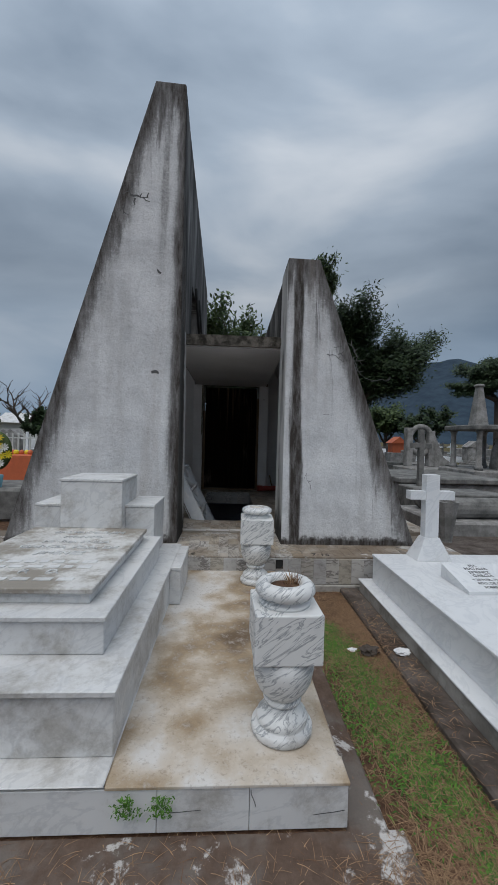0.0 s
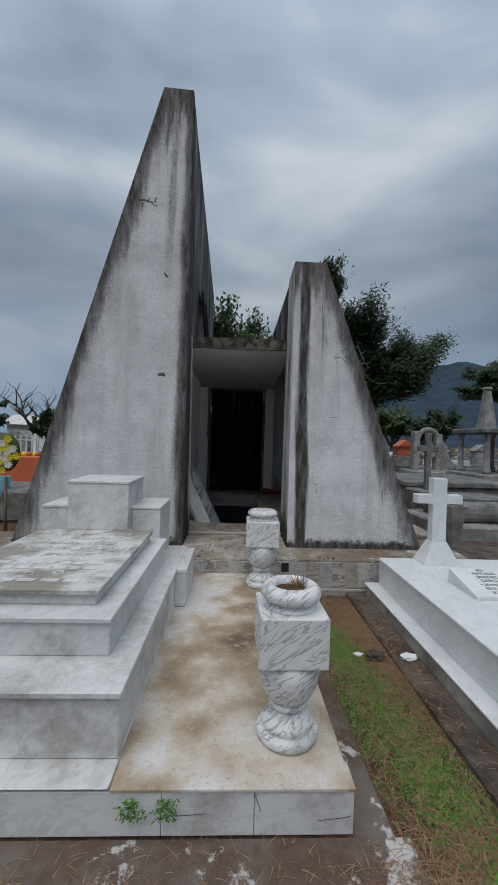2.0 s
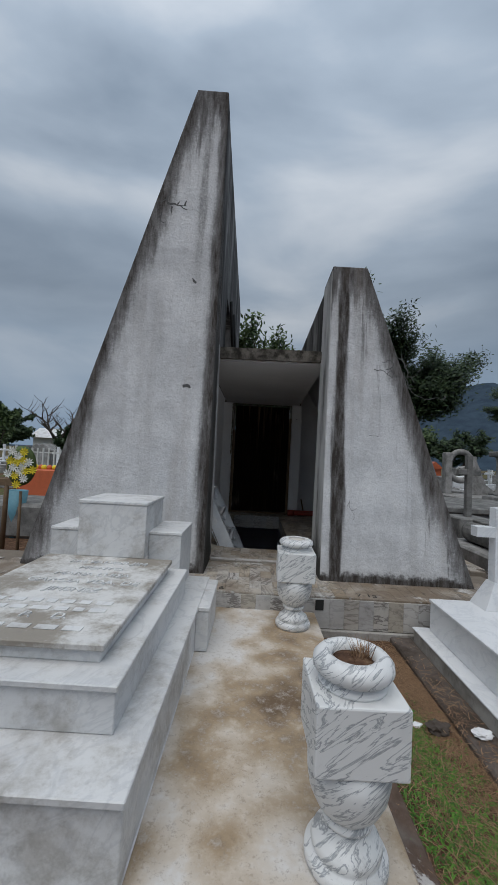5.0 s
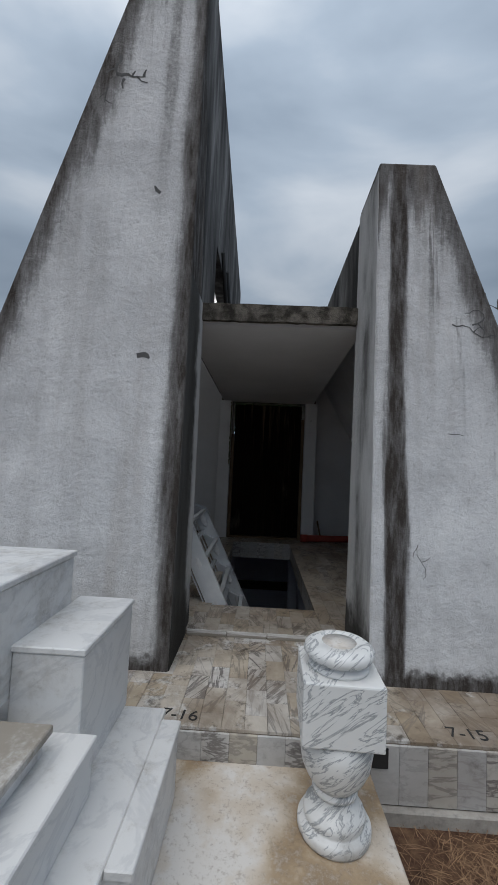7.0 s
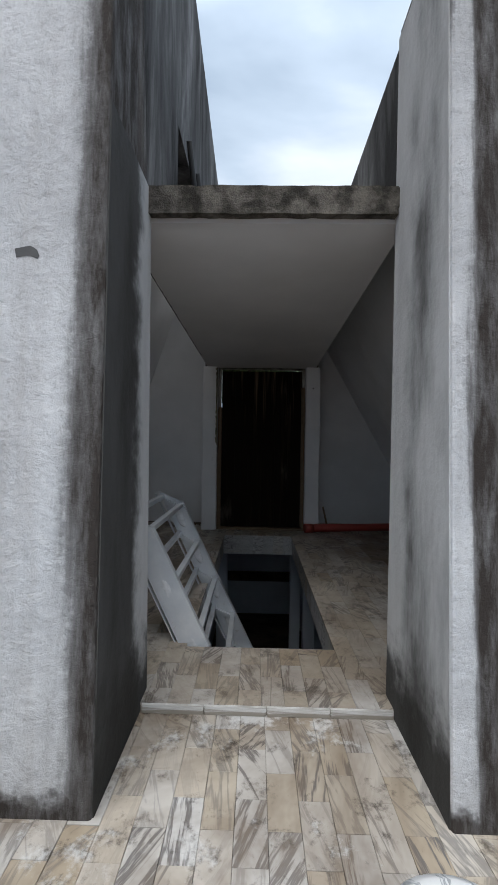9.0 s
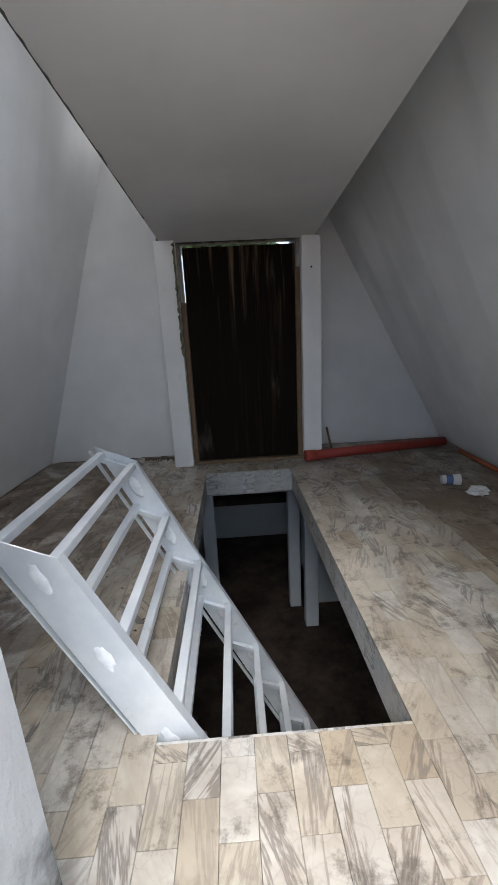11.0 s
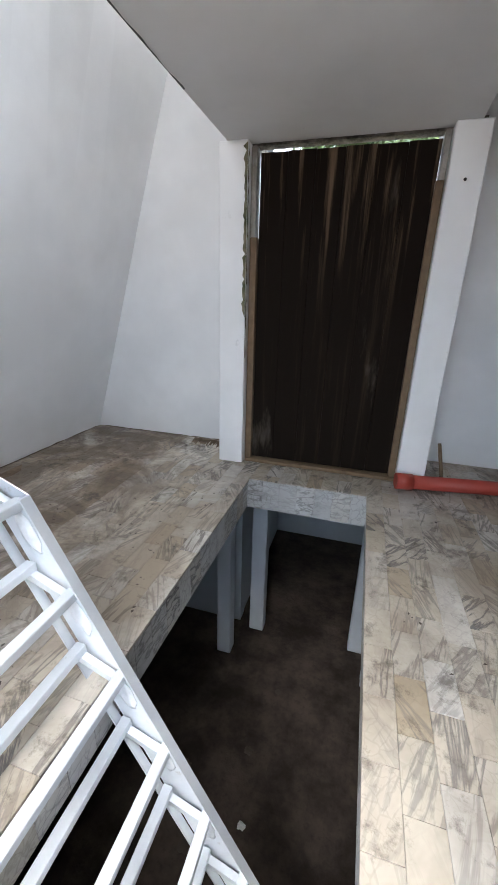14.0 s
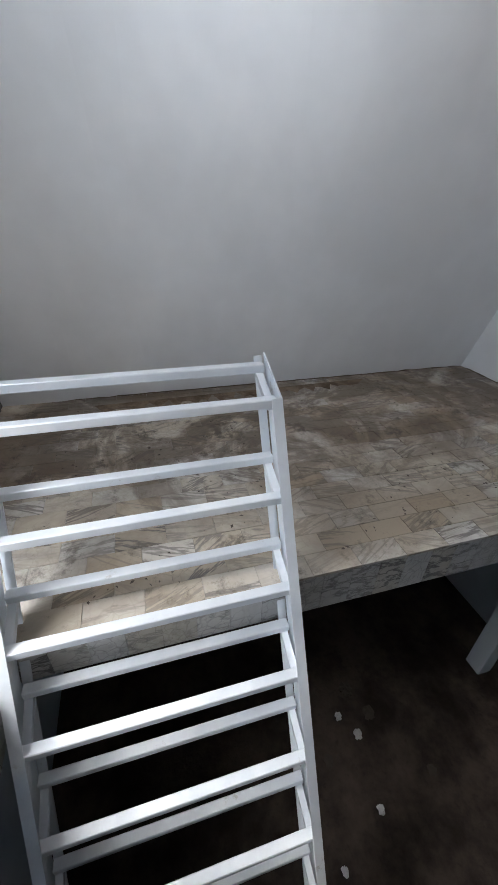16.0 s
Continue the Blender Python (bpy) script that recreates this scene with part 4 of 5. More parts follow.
part("tube", tube([(0, 0, 0.03), (-0.04, -0.8, 0.03), (-0.08, -1.6, 0.03)], [0.022] * 3, 16), M["orange"], pipe2)
stick = thing("wooden_stick", "short brown wooden stick leaning on the door post", "stick", (0.79, 3.9, ZF))
part("stick", tube([(0.09, 0.12, 0.0), (0.02, 0.13, 0.32)], [0.014, 0.012], 8), M["frame_wood"], stick)
cup = thing("paper_cup", "white paper cup with blue print lying on its side", "cup", (1.6, 2.97, ZF + 0.047))
cup.rotation_euler = (0, radians(90), radians(-12))
part("cup_wall", lathe([(0.035, -0.07), (0.047, 0.07), (0.049, 0.072), (0.045, 0.07), (0.033, -0.066), (0, -0.066)], 28), M["paper"], cup)
part("print_band", lathe([(0.0385, -0.04), (0.0425, 0.012)], 28), M["blue"], cup)


def crumple(name, at, size, mat, label, category, flat=0.45):
    bm = bmesh.new()
    bmesh.ops.create_icosphere(bm, subdivisions=3, radius=1)
    for v in bm.verts:
        k = 1 + 0.55 * noise.noise(v.co * 2.2 + Vector(at)) + 0.3 * noise.noise(v.co * 5.5)
        v.co = Vector((v.co.x * k * size, v.co.y * k * size * 0.8, (v.co.z * k * flat + flat) * size))
    zmin = min(v.co.z for v in bm.verts)
    for v in bm.verts:
        v.co.z -= zmin
    ob = part(name, bm, mat)
    ob.location = at
    return tagged(ob, label, category)


crumple("crumpled_tissue", (1.68, 2.72, ZF), 0.075, M["paper"], "crumpled white tissue on the floor", "tissue")
crumple("crumpled_wrapper", (1.72, 2.4, ZF), 0.06, M["paper"], "small crumpled wrapper on the floor", "wrapper", 0.3)
rag = crumple("red_rag", (1.54, 2.12, ZF), 0.075, M["orange"], "flat orange-red rag on the floor", "rag", 0.12)
crumple("white_litter", (1.12, -1.62, 0.045), 0.05, M["paper"], "crumpled white paper litter on the kerb", "litter", 0.35)
crumple("litter_scrap", (0.82, -1.5, 0.0), 0.03, M["paper"], "small white scrap in the grass", "litter", 0.3)
for x, y, z in ((-0.75, 2.95, 0.05), (-0.55, 2.5, 0.04), (-0.18, 3.77, 0.03), (-0.3, 3.2, 0.035), (-0.95, 2.85, 0.06)):
    crumple("cellar_clod", (x, y, ZB), z, M["bark"], "dark clod of dirt on the cellar floor", "dirt", 0.12)
crumple("dead_root", (0.92, -1.55, 0.0), 0.06, M["bark"], "dark brown piece of dead root", "root", 0.5)
for x, y, s in ((-0.79, 2.7, 0.03), (-0.21, 2.72, 0.028), (-0.02, 2.35, 0.025), (-0.64, 2.79, 0.035)):
    crumple("cellar_scrap", (x, y, ZB), s, M["paper"], "pale scrap on the cellar floor", "litter", 0.3)

# burnt bars and a small opening on the inner face of the tall wall, above the roof
bars = thing("burnt_bars", "two charred iron bars leaning on the wall above the roof", "bars", (-0.60, 1.9, 2.71))
part("bar", tube([(0.03, 0.33, -0.005), (0.005, -0.52, 0.86)], [0.025, 0.02], 8), M["black"], bars)
part("bar", tube([(0.06, 0.45, -0.005), (0.035, -0.36, 0.75)], [0.025, 0.02], 8), M["black"], bars)

# cracks in the plaster


def crack(start, steps, wid, plane, seed, spread=1.0):
    """A jagged dark crack on a front wall; plane gives y from z."""
    rnd = random.Random(seed)
    bm = bmesh.new()

    def run(x, z, ang, n, w):
        prev = None
        for i in range(n):
            ww = w * (1 - i / n) * rnd.uniform(0.5, 1.3) + 0.0012
            nx, nz = math.cos(ang + 1.57) * ww, math.sin(ang + 1.57) * ww
            cur = [bm.verts.new((x + s * nx, plane(z + s * nz) - 0.0015, z + s * nz)) for s in (-1, 1)]
            if prev:
                bm.faces.new((prev[0], prev[1], cur[1], cur[0]))
            prev = cur
            ln = rnd.uniform(0.018, 0.045) * spread
            x, z = x + math.cos(ang) * ln, z + math.sin(ang) * ln
            ang += rnd.uniform(-0.75, 0.75)
            if n > 4 and rnd.random() < 0.3:
                run(x, z, ang + rnd.choice((-1, 1)) * rnd.uniform(0.6, 1.4), max(3, n // 2), w * 0.7)

    run(*start, steps, wid)
    return tagged(part("plaster_crack", bm, M["crackm"]), "dark jagged crack in the plaster", "crack", kind="structure")


def plane_l(z):
    return 0.2 * (z - 0.315) / 5.05


def plane_r(z):
    return 0.13 * (z - 0.315) / 3.16


crack((-1.2, 4.22, -1.5), 7, 0.014, plane_l, 3)
crack((-1.22, 4.08, -0.3), 6, 0.012, plane_l, 5)
crack((-1.27, 3.98, -1.7), 5, 0.006, plane_l, 6)
crack((-0.93, 2.15, 0.2), 4, 0.022, plane_l, 8)
crack((-0.86, 3.23, 2.6), 4, 0.012, plane_l, 9)
crack((0.98, 2.42, -0.4), 8, 0.004, plane_r, 11)
crack((1.1, 2.42, 0.3), 9, 0.005, plane_r, 12)
crack((1.32, 2.4, 2.0), 7, 0.007, plane_r, 13)
crack((0.95, 1.75, -0.1), 4, 0.001, plane_r, 14)
crack((0.78, 1.1, -1.9), 5, 0.001, plane_r, 15)
crack((1.28, 2.4, -1.6), 12, 0.004, plane_r, 17)

crack((-0.30, 0.095, -0.08), 4, 0.0006, lambda z: -2.7165, 46, 1.6)
crack((0.035, 0.17, -1.5), 4, 0.0005, lambda z: -2.7165, 52, 0.8)
crack((0.39, 0.085, 3.3), 4, 0.0006, lambda z: -2.7165, 53, 1.0)

# ragged dark line where the ceiling meets the wall, and one scrape on the opposite wall
bm = bmesh.new()
rs = random.Random(31)
prev = None
for k in range(70):
    y = 0.9 + 2.4 * k / 69
    w = max(0.001, 0.007 + 0.012 * noise.noise(Vector((y * 5, 0, 0))) + rs.uniform(-0.003, 0.004))
    cur = [bm.verts.new((-0.779, y, ZC - 0.0015)), bm.verts.new((-0.779 + w, y, ZC - 0.0015))]
    if prev:
        bm.faces.new((prev[0], cur[0], cur[1], prev[1]))
    prev = cur
tagged(part("ceiling_crack", bm, M["crackm"]), "ragged dark crack along the ceiling's edge", "crack", kind="structure")

# marks on the painted surfaces: peeled post edge, water stain and a dirty foot line
M["peel"] = concrete("peeled_mossy_edge", (0.05, 0.06, 0.03), (0.24, 0.21, 0.15), scale=4, bump=0.8)
M["footdirt"] = concrete("brown_foot_dirt", (0.07, 0.048, 0.03), (0.2, 0.15, 0.11), scale=3)


def ragged(name, line, wid, mat, label, category, seed):
    """A thin ragged patch along a line of points, spread to one side by the vector wid."""
    bm = bmesh.new()
    prev = None
    n = 46
    for k in range(n + 1):
        u = k / n * (len(line) - 1)
        i = min(int(u), len(line) - 2)
        p = Vector(line[i]).lerp(Vector(line[i + 1]), u - i)
        w = max(0.04, 0.55 + 0.75 * noise.noise(Vector((k * 0.7, seed, 0))) + 0.25 * noise.noise(Vector((k * 1.3, seed, 5)))) * (1 if 0 < k < n else 0.1)
        cur = [bm.verts.new(p), bm.verts.new(p + Vector(wid) * w)]
        if prev:
            bm.faces.new((prev[0], cur[0], cur[1], prev[1]))
        prev = cur
    return tagged(part(name, bm, mat), label, category, kind="structure")


ragged("post_peel", [(-0.639, 3.9275, 2.545), (-0.639, 3.9275, 1.5)], (-0.035, 0, 0), M["peel"], "peeled mossy edge of the door post", "stain", 1)
ragged("post_peel", [(-0.6355, 3.93, 2.545), (-0.6355, 3.93, 1.2)], (0, 0.03, 0), M["peel"], "peeled mossy edge of the door post", "stain", 2)
ragged("wall_foot_dirt", [(-0.836, 4.3835, ZF), (-2.28, 4.3835, ZF)], (0, 0, 0.014), M["footdirt"], "brown dirt line at the wall's foot", "stain", 3)
ragged("wall_foot_dirt", [(-2.3275, 4.36, ZF + 0.001), (-2.3275, 1.0, ZF + 0.001)], (0.006, 0, 0.016), M["footdirt"], "brown dirt line at the wall's foot", "stain", 4)
ragged("floor_stain", [(-0.86, 4.36, ZF + 0.0025), (-1.25, 4.37, ZF + 0.0025)], (0.03, -0.24, 0), M["footdirt"], "brown water stain on the tiles", "stain", 5)
ragged("floor_stain", [(-2.2, 1.2, ZF + 0.0025), (-2.24, 3.3, ZF + 0.0025)], (0.16, 0, 0), M["footdirt"], "dark dirt on the tiles along the wall", "stain", 7)
for zz in (2.28,):
    tagged(part("screw", lathe([(0.009, 0), (0.008, 0.004), (0, 0.005)], 10), M["black"]), "small dark screw in the post", "screw", kind="structure").matrix_basis = pose(0.64, 3.93, zz, 90)

# leaf litter and dirt flakes on the floor
dv, df = [], []
rs = random.Random(44)
for k in range(900):
    x, y = (rs.uniform(-2.2, -0.56), rs.uniform(1.0, 4.2)) if k % 5 else (rs.uniform(0.5, 2.1), rs.uniform(2.0, 4.3))
    if noise.noise(Vector((x * 1.8, y * 1.8, 3))) < 0.05:
        continue
    a, ln = rs.uniform(0, 6.28), rs.uniform(0.003, 0.012)
    d, e = Vector((math.cos(a), math.sin(a), 0)) * ln, Vector((-math.sin(a), math.cos(a), 0)) * ln * rs.uniform(0.25, 0.7)
    p = Vector((x, y, ZF + 0.002))
    k0 = len(dv)
    dv += [p - d, p - e + Vector((0, 0, 0.003)), p + d, p + e + Vector((0, 0, 0.002))]
    df.append((k0, k0 + 1, k0 + 2, k0 + 3))
me = bpy.data.meshes.new("floor_litter")
me.from_pydata(dv, [], df)
me.materials.append(M["bark"])
tagged(new("floor_litter", me), "dark dry leaf litter scattered on the floor", "litter", kind="stuff")

# numbers painted on the terrace
for text, x in (("7-16", -0.47), ("7-15", 0.86)):
    number = thing("painted_number", "black hand-painted plot number on the tiles", "number", (x, -0.385, ZT + 0.001))
    words("digit", text, 0.1, pose(0, 0, 0, 0, 0, -4), M["ink"], number, 0.0006)
tagged(part("drain_hole", box(0.405, 0.475, -0.4475, -0.44, 0.215, 0.30), M["black"]), "small dark drain hole in the riser", "drain", kind="structure")

# ---- the cemetery round about ----


def tree(name, at, height, crown, seed, leaf=0.09, n=7000, mat="leaf", bare=False, label="", trunk=0.3, low=0.35, flat=0.8):
    """Tapered trunk, forking limbs, and a crown of many small leaves in uneven clumps."""
    rnd = random.Random(seed)
    t = thing(name, label, "tree", at)
    wood = bmesh.new()
    tips = []

    def limb(p, d, ln, r, depth):
        pts, rad = [p], [r]
        q = p.copy()
        for i in range(4):
            d = (d + Vector((rnd.gauss(0, 0.16), rnd.gauss(0, 0.16), rnd.gauss(0.05, 0.1)))).normalized()
            q = q + d * ln / 4
            pts.append(q.copy())
            rad.append(r * (1 - 0.16 * (i + 1)))
            if depth < 3 and i > 0:
                for _ in range(2 if depth < 2 else 1):
                    a = rnd.uniform(0, 6.28)
                    side = Vector((math.cos(a), math.sin(a), rnd.uniform(0.0, 0.7)))
                    limb(q, (d * 0.5 + side).normalized(), ln * rnd.uniform(0.45, 0.7), r * 0.45, depth + 1)
            if depth >= 2:
                tips.append((q.copy(), ln * 0.45))
        tube(pts, rad, 7 if depth < 2 else 4, wood)

    tr = [Vector((0, 0, 0)), Vector((rnd.gauss(0, 0.02) * height, 0, height * low))]
    tube(tr, [trunk, trunk * 0.75], 12, wood)
    for k in range(4):
        a = k * 1.57 + rnd.uniform(-0.5, 0.5)
        limb(tr[1], Vector((math.cos(a) * crown, math.sin(a) * crown, height * (1 - low) * rnd.uniform(0.4, 0.9))).normalized(), 0.62 * math.hypot(crown, height * (1 - low)) * rnd.uniform(0.8, 1.1), trunk * 0.55, 1)
    part("trunk", wood, M["bark"], t)
    if not bare:
        verts, faces = [], []
        for i in range(n):
            p, r = tips[rnd.randrange(len(tips))]
            p = p + Vector((rnd.gauss(0, 1), rnd.gauss(0, 1), rnd.gauss(0, flat))) * min(r, height * 0.055) * 0.72
            u = Vector((rnd.gauss(0, 1), rnd.gauss(0, 1), rnd.gauss(0, 1))).normalized() * leaf * rnd.uniform(0.6, 1.5)
            v = u.orthogonal().normalized() * leaf * 0.45
            k = len(verts)
            verts += [p - u, p + v, p + u, p - v]
            faces.append((k, k + 1, k + 2, k + 3))
        me = bpy.data.meshes.new("crown")
        me.from_pydata(verts, [], faces)
        me.materials.append(M[mat])
        c = new("crown", me)
        c.parent = t
    return t


tree("cypress_tree", (4.7, 12.0, 0), 6.4, 0.85, 21, 0.08, 90000, "leaf", label="large dark green tree with drooping ragged boughs", trunk=0.32, low=0.25)
tree("slender_tree", (-0.45, 20.0, 0), 8.6, 1.3, 33, 0.17, 12000, "leaf2", label="slender tree with an open light green crown", trunk=0.2, low=0.45)
tree("bushy_tree", (0.3, 24.0, 0), 8.0, 2.6, 35, 0.2, 20000, "leaf", label="dense dark green tree behind the roof", trunk=0.25)
tree("umbrella_tree", (18.9, 22.0, 0), 7.5, 2.4, 41, 0.11, 30000, "leaf", label="dark flat-topped conifer on a tall trunk", trunk=0.3, low=0.6, flat=0.35)
tree("bare_tree", (-17.5, 30.0, 0), 5.6, 2.6, 51, bare=True, label="leafless dark tree beyond the graves", trunk=0.25)
for i, (x, y, h, c) in enumerate(((-22, 28, 4.0, 3), (-15.5, 31, 3.2, 2.4), (23, 40, 4.8, 4), (20, 44, 6.2, 3), (-27, 36, 4.4, 4))):
    tree("hedge_tree", (x, y, 0), h, c, 60 + i, 0.24, 6000, "leaf2" if i % 3 == 0 else "leaf", label="rounded green tree beyond the graves", low=0.2)
tree("tall_palm", (4.85, 17.5, 0), 11.2, 0.6, 77, 0.12, 5000, "leaf2", label="tall thin tree with a feathery drooping top", trunk=0.16, low=0.82)
# wooded mountain
bm = bmesh.new()
N = 120
rows = []
for j, (dist, frac) in enumerate(((700, 0.0), (850, 0.3), (980, 0.62), (1120, 1.0))):
    row = []
    for i in range(N + 1):
        az = radians(-70 + 140 * i / N)
        ridge = 205 * math.exp(-((math.degrees(az) - 30) / 12) ** 2) + 120 * math.exp(-((math.degrees(az) - 3) / 14) ** 2) + 95 * math.exp(-((math.degrees(az) - 55) / 16) ** 2) + 4
        ridge *= 1 + 0.10 * noise.noise(Vector((i * 0.3, j * 1.7, 0))) + 0.03 * noise.noise(Vector((i * 1.3, j * 3.7, 4)))
        row.append(bm.verts.new((dist * math.sin(az), dist * math.cos(az), ridge * frac - 1)))
    rows.append(row)
for a, c in zip(rows, rows[1:]):
    for i in range(N):
        f = bm.faces.new((a[i], a[i + 1], c[i + 1], c[i]))
        f.smooth = True
structure("backdrop_mountain", bm, M["forest"], "dark wooded mountain on the horizon, coloured blue for haze", "mountain")


# old graves
def grave(kind, at, s=1.0, mat="gravestone", turn=0.0, label="weathered grey stone grave"):
    g = thing("grave", label, "grave", at, "old graves")
    g.rotation_euler = (0, 0, turn)
    m = M[mat]
    part("base", box(-0.6 * s, 0.6 * s, -1.0 * s, 1.0 * s, 0, 0.28 * s, 0.02), m, g)
    part("slab", box(-0.5 * s, 0.5 * s, -0.9 * s, 0.8 * s, 0.28 * s, 0.42 * s, 0.02), m, g)
    if kind == 0:
        part("headstone", box(-0.4 * s, 0.4 * s, 0.8 * s, 0.98 * s, 0.28 * s, 1.05 * s, 0.05), m, g)
    elif kind == 1:
        part("cross_shaft", box(-0.07 * s, 0.07 * s, 0.82 * s, 0.94 * s, 0.28 * s, 1.5 * s, 0.01), m, g)
        part("crossbar", box(-0.32 * s, 0.32 * s, 0.815 * s, 0.945 * s, 1.08 * s, 1.2 * s, 0.01), m, g)
    elif kind == 2:
        part("chapel", box(-0.45 * s, 0.45 * s, 0.3 * s, 0.98 * s, 0.42 * s, 1.25 * s, 0.02), m, g)
        part("gable", loft([(-0.52 * s, 0.25 * s, 1.25 * s), (0.52 * s, 0.25 * s, 1.25 * s), (0, 0.25 * s, 1.65 * s)], [(-0.52 * s, 1.0 * s, 1.25 * s), (0.52 * s, 1.0 * s, 1.25 * s), (0, 1.0 * s, 1.65 * s)]), m, g)
    return g


protos = [grave(k, p, 1.0, mt, 0.1 * k, lb) for k, p, mt, lb in (
    (0, (9.5, 15.0, 0), "gravestone", "weathered grey grave with a headstone"), (1, (12.5, 19.0, 0), "gravedark", "dark stone grave with a cross"),
    (2, (-13.5, 20.0, 0), "gravestone", "small grey chapel-shaped grave"), (1, (-11.2, 17.0, 0), "tomb_white", "white grave with a cross"), (0, (11.5, 23.0, 0), "tomb_white", "white grave with a headstone"))]
rnd = random.Random(7)
for i in range(56):
    left = i % 2 == 0
    y = rnd.uniform(14, 46)
    x = (-0.52 if left else 0.58) * (y + 4) + rnd.uniform(-5, 4.5)
    copy_thing(protos[rnd.randrange(5)], pose(x, y, 0, 0, 0, rnd.uniform(-15, 15)))

# dark cross behind the white one
dc = thing("dark_stone_cross", "dark grey stone cross on a stepped base", "cross", (3.68, 3.2, 0))
part("base", box(-0.3, 0.3, -0.3, 0.3, 0, 0.62, 0.02), M["gravedark"], dc)
part("shaft", box(-0.05, 0.05, -0.05, 0.05, 0.62, 1.72, 0.008), M["gravedark"], dc)
part("crossbar", box(-0.2, 0.2, -0.045, 0.045, 1.36, 1.46, 0.008), M["gravedark"], dc)

# rounded sarcophagus grave
sg = thing("rounded_grave", "dark weathered grave with a rounded bolster top", "grave", (4.0, 2.1, 0))
part("base", box(-0.95, 0.95, -0.75, 0.75, 0, 0.3, 0.03), M["gravestone"], sg)
part("bolster", box(-0.75, 0.8, -0.55, 0.6, 0.3, 0.62, 0.15, segments=4), M["gravedark"], sg)
part("top_slab", box(-0.6, 0.35, -0.35, 0.45, 0.62, 0.66, 0.01), M["gravedark"], sg)
vase = thing("stone_vase", "tapered fluted grey stone vase", "vase", (2.98, 1.05, 0))
bm = lathe([(0, 0), (0.09, 0), (0.07, 0.12), (0.14, 0.62), (0.15, 0.66), (0.12, 0.66), (0.1, 0.5), (0, 0.5)], 8)
for f in bm.faces:
    f.smooth = False
part("body", bm, M["gravestone"], vase)
structure("grave_path", box(2.4, 9.0, -0.3, 1.6, -0.02, 0.1, 0.03), M["curb"], "dirty concrete grave border", "pavement")

# arched monument with a round opening
am = thing("arched_monument", "curved grey stone monument with a round opening", "monument", (7.0, 9.6, 0))
bm = bmesh.new()
box(-0.62, -0.4, -0.15, 0.15, 0.6, 2.0, 0.02, bm)
part("pillar", bm, M["gravestone"], am)
part("pillar", box(0.2, 0.42, -0.15, 0.15, 0.6, 1.9, 0.02), M["gravestone"], am)
ring = [(0.42 * math.cos(a) - 0.05, 0.0, 1.55 + 0.5 * math.sin(a)) for a in [math.pi * 2 * k / 28 for k in range(29)]]
part("ring", tube(ring, [0.1] * 29, 8), M["gravestone"], am)
part("buttress", loft([(0.42, -0.14, 0.6), (1.25, -0.14, 0.6), (0.75, -0.14, 0.95), (0.42, -0.14, 1.75)], [(0.42, 0.14, 0.6), (1.25, 0.14, 0.6), (0.75, 0.14, 0.95), (0.42, 0.14, 1.75)]), M["gravestone"], am)
part("base", box(-0.9, 1.5, -1.6, 0.4, 0, 0.6, 0.03), M["gravestone"], am)
part("step", box(0.3, 1.7, -1.9, -1.0, 0.6, 0.75, 0.02), M["gravedark"], am)
fg = thing("flat_grave", "broad flat dark slab grave", "grave", (4.9, 5.4, 0))
part("base", box(-1.1, 1.2, -1.2, 1.2, 0, 0.55, 0.03), M["gravestone"], fg)
part("slab", box(-1.2, 1.3, -1.3, 1.3, 0.56, 0.68, 0.02), M["gravedark"], fg)

# canopy tomb with pyramids on columns
cn = thing("canopy_tomb", "grey stone canopy on columns with tapered pinnacles", "tomb", (7.35, 6.6, 0))
part("base", box(-0.9, 1.6, -0.9, 0.9, 0, 0.75, 0.03), M["gravestone"], cn)
part("canopy", box(-0.8, 1.6, -0.8, 0.8, 1.85, 2.0, 0.03), M["gravedark"], cn)
for x in (-0.6, 0.35, 1.3):
    for y in (-0.6, 0.6):
        part("column", lathe([(0, 0.75), (0.11, 0.75), (0.11, 0.85), (0.075, 0.9), (0.07, 1.75), (0.1, 1.8), (0.1, 1.85), (0, 1.85)], 14, (x, y)), M["gravestone"], cn)
for x in (-0.25, 0.75):
    part("pinnacle", loft([(x - 0.19, -0.19, 2.0), (x + 0.19, -0.19, 2.0), (x + 0.19, 0.19, 2.0), (x - 0.19, 0.19, 2.0)], [(x - 0.075, -0.075, 3.1), (x + 0.075, -0.075, 3.1), (x + 0.075, 0.075, 3.1), (x - 0.075, 0.075, 3.1)], bevel=0.01), M["gravestone"], cn)
    part("pinnacle_cap", box(x - 0.11, x + 0.11, -0.11, 0.11, 3.1, 3.19, 0.03), M["gravestone"], cn)
st = thing("stone_figure", "pale weathered stone figure in the canopy", "statue", (7.7, 6.6, 0.75))
part("body", lathe([(0, 0), (0.2, 0), (0.17, 0.35), (0.14, 0.6), (0.06, 0.72), (0.08, 0.8), (0.06, 0.88), (0, 0.9)], 16), M["gravestone"], st)

# little red shrine house
sh = thing("shrine_house", "small orange-red wooden shrine house", "shrine", (9.0, 16.2, 0))
part("plinth", box(-0.5, 0.5, -0.4, 0.4, 0, 0.9, 0.02), M["gravestone"], sh)
part("walls", box(-0.35, 0.35, -0.3, 0.3, 0.9, 1.4, 0.01), M["orange"], sh)
part("roof", loft([(-0.45, -0.4, 1.4), (0.45, -0.4, 1.4), (0, -0.4, 1.75)], [(-0.45, 0.4, 1.4), (0.45, 0.4, 1.4), (0, 0.4, 1.75)]), M["orange"], sh)

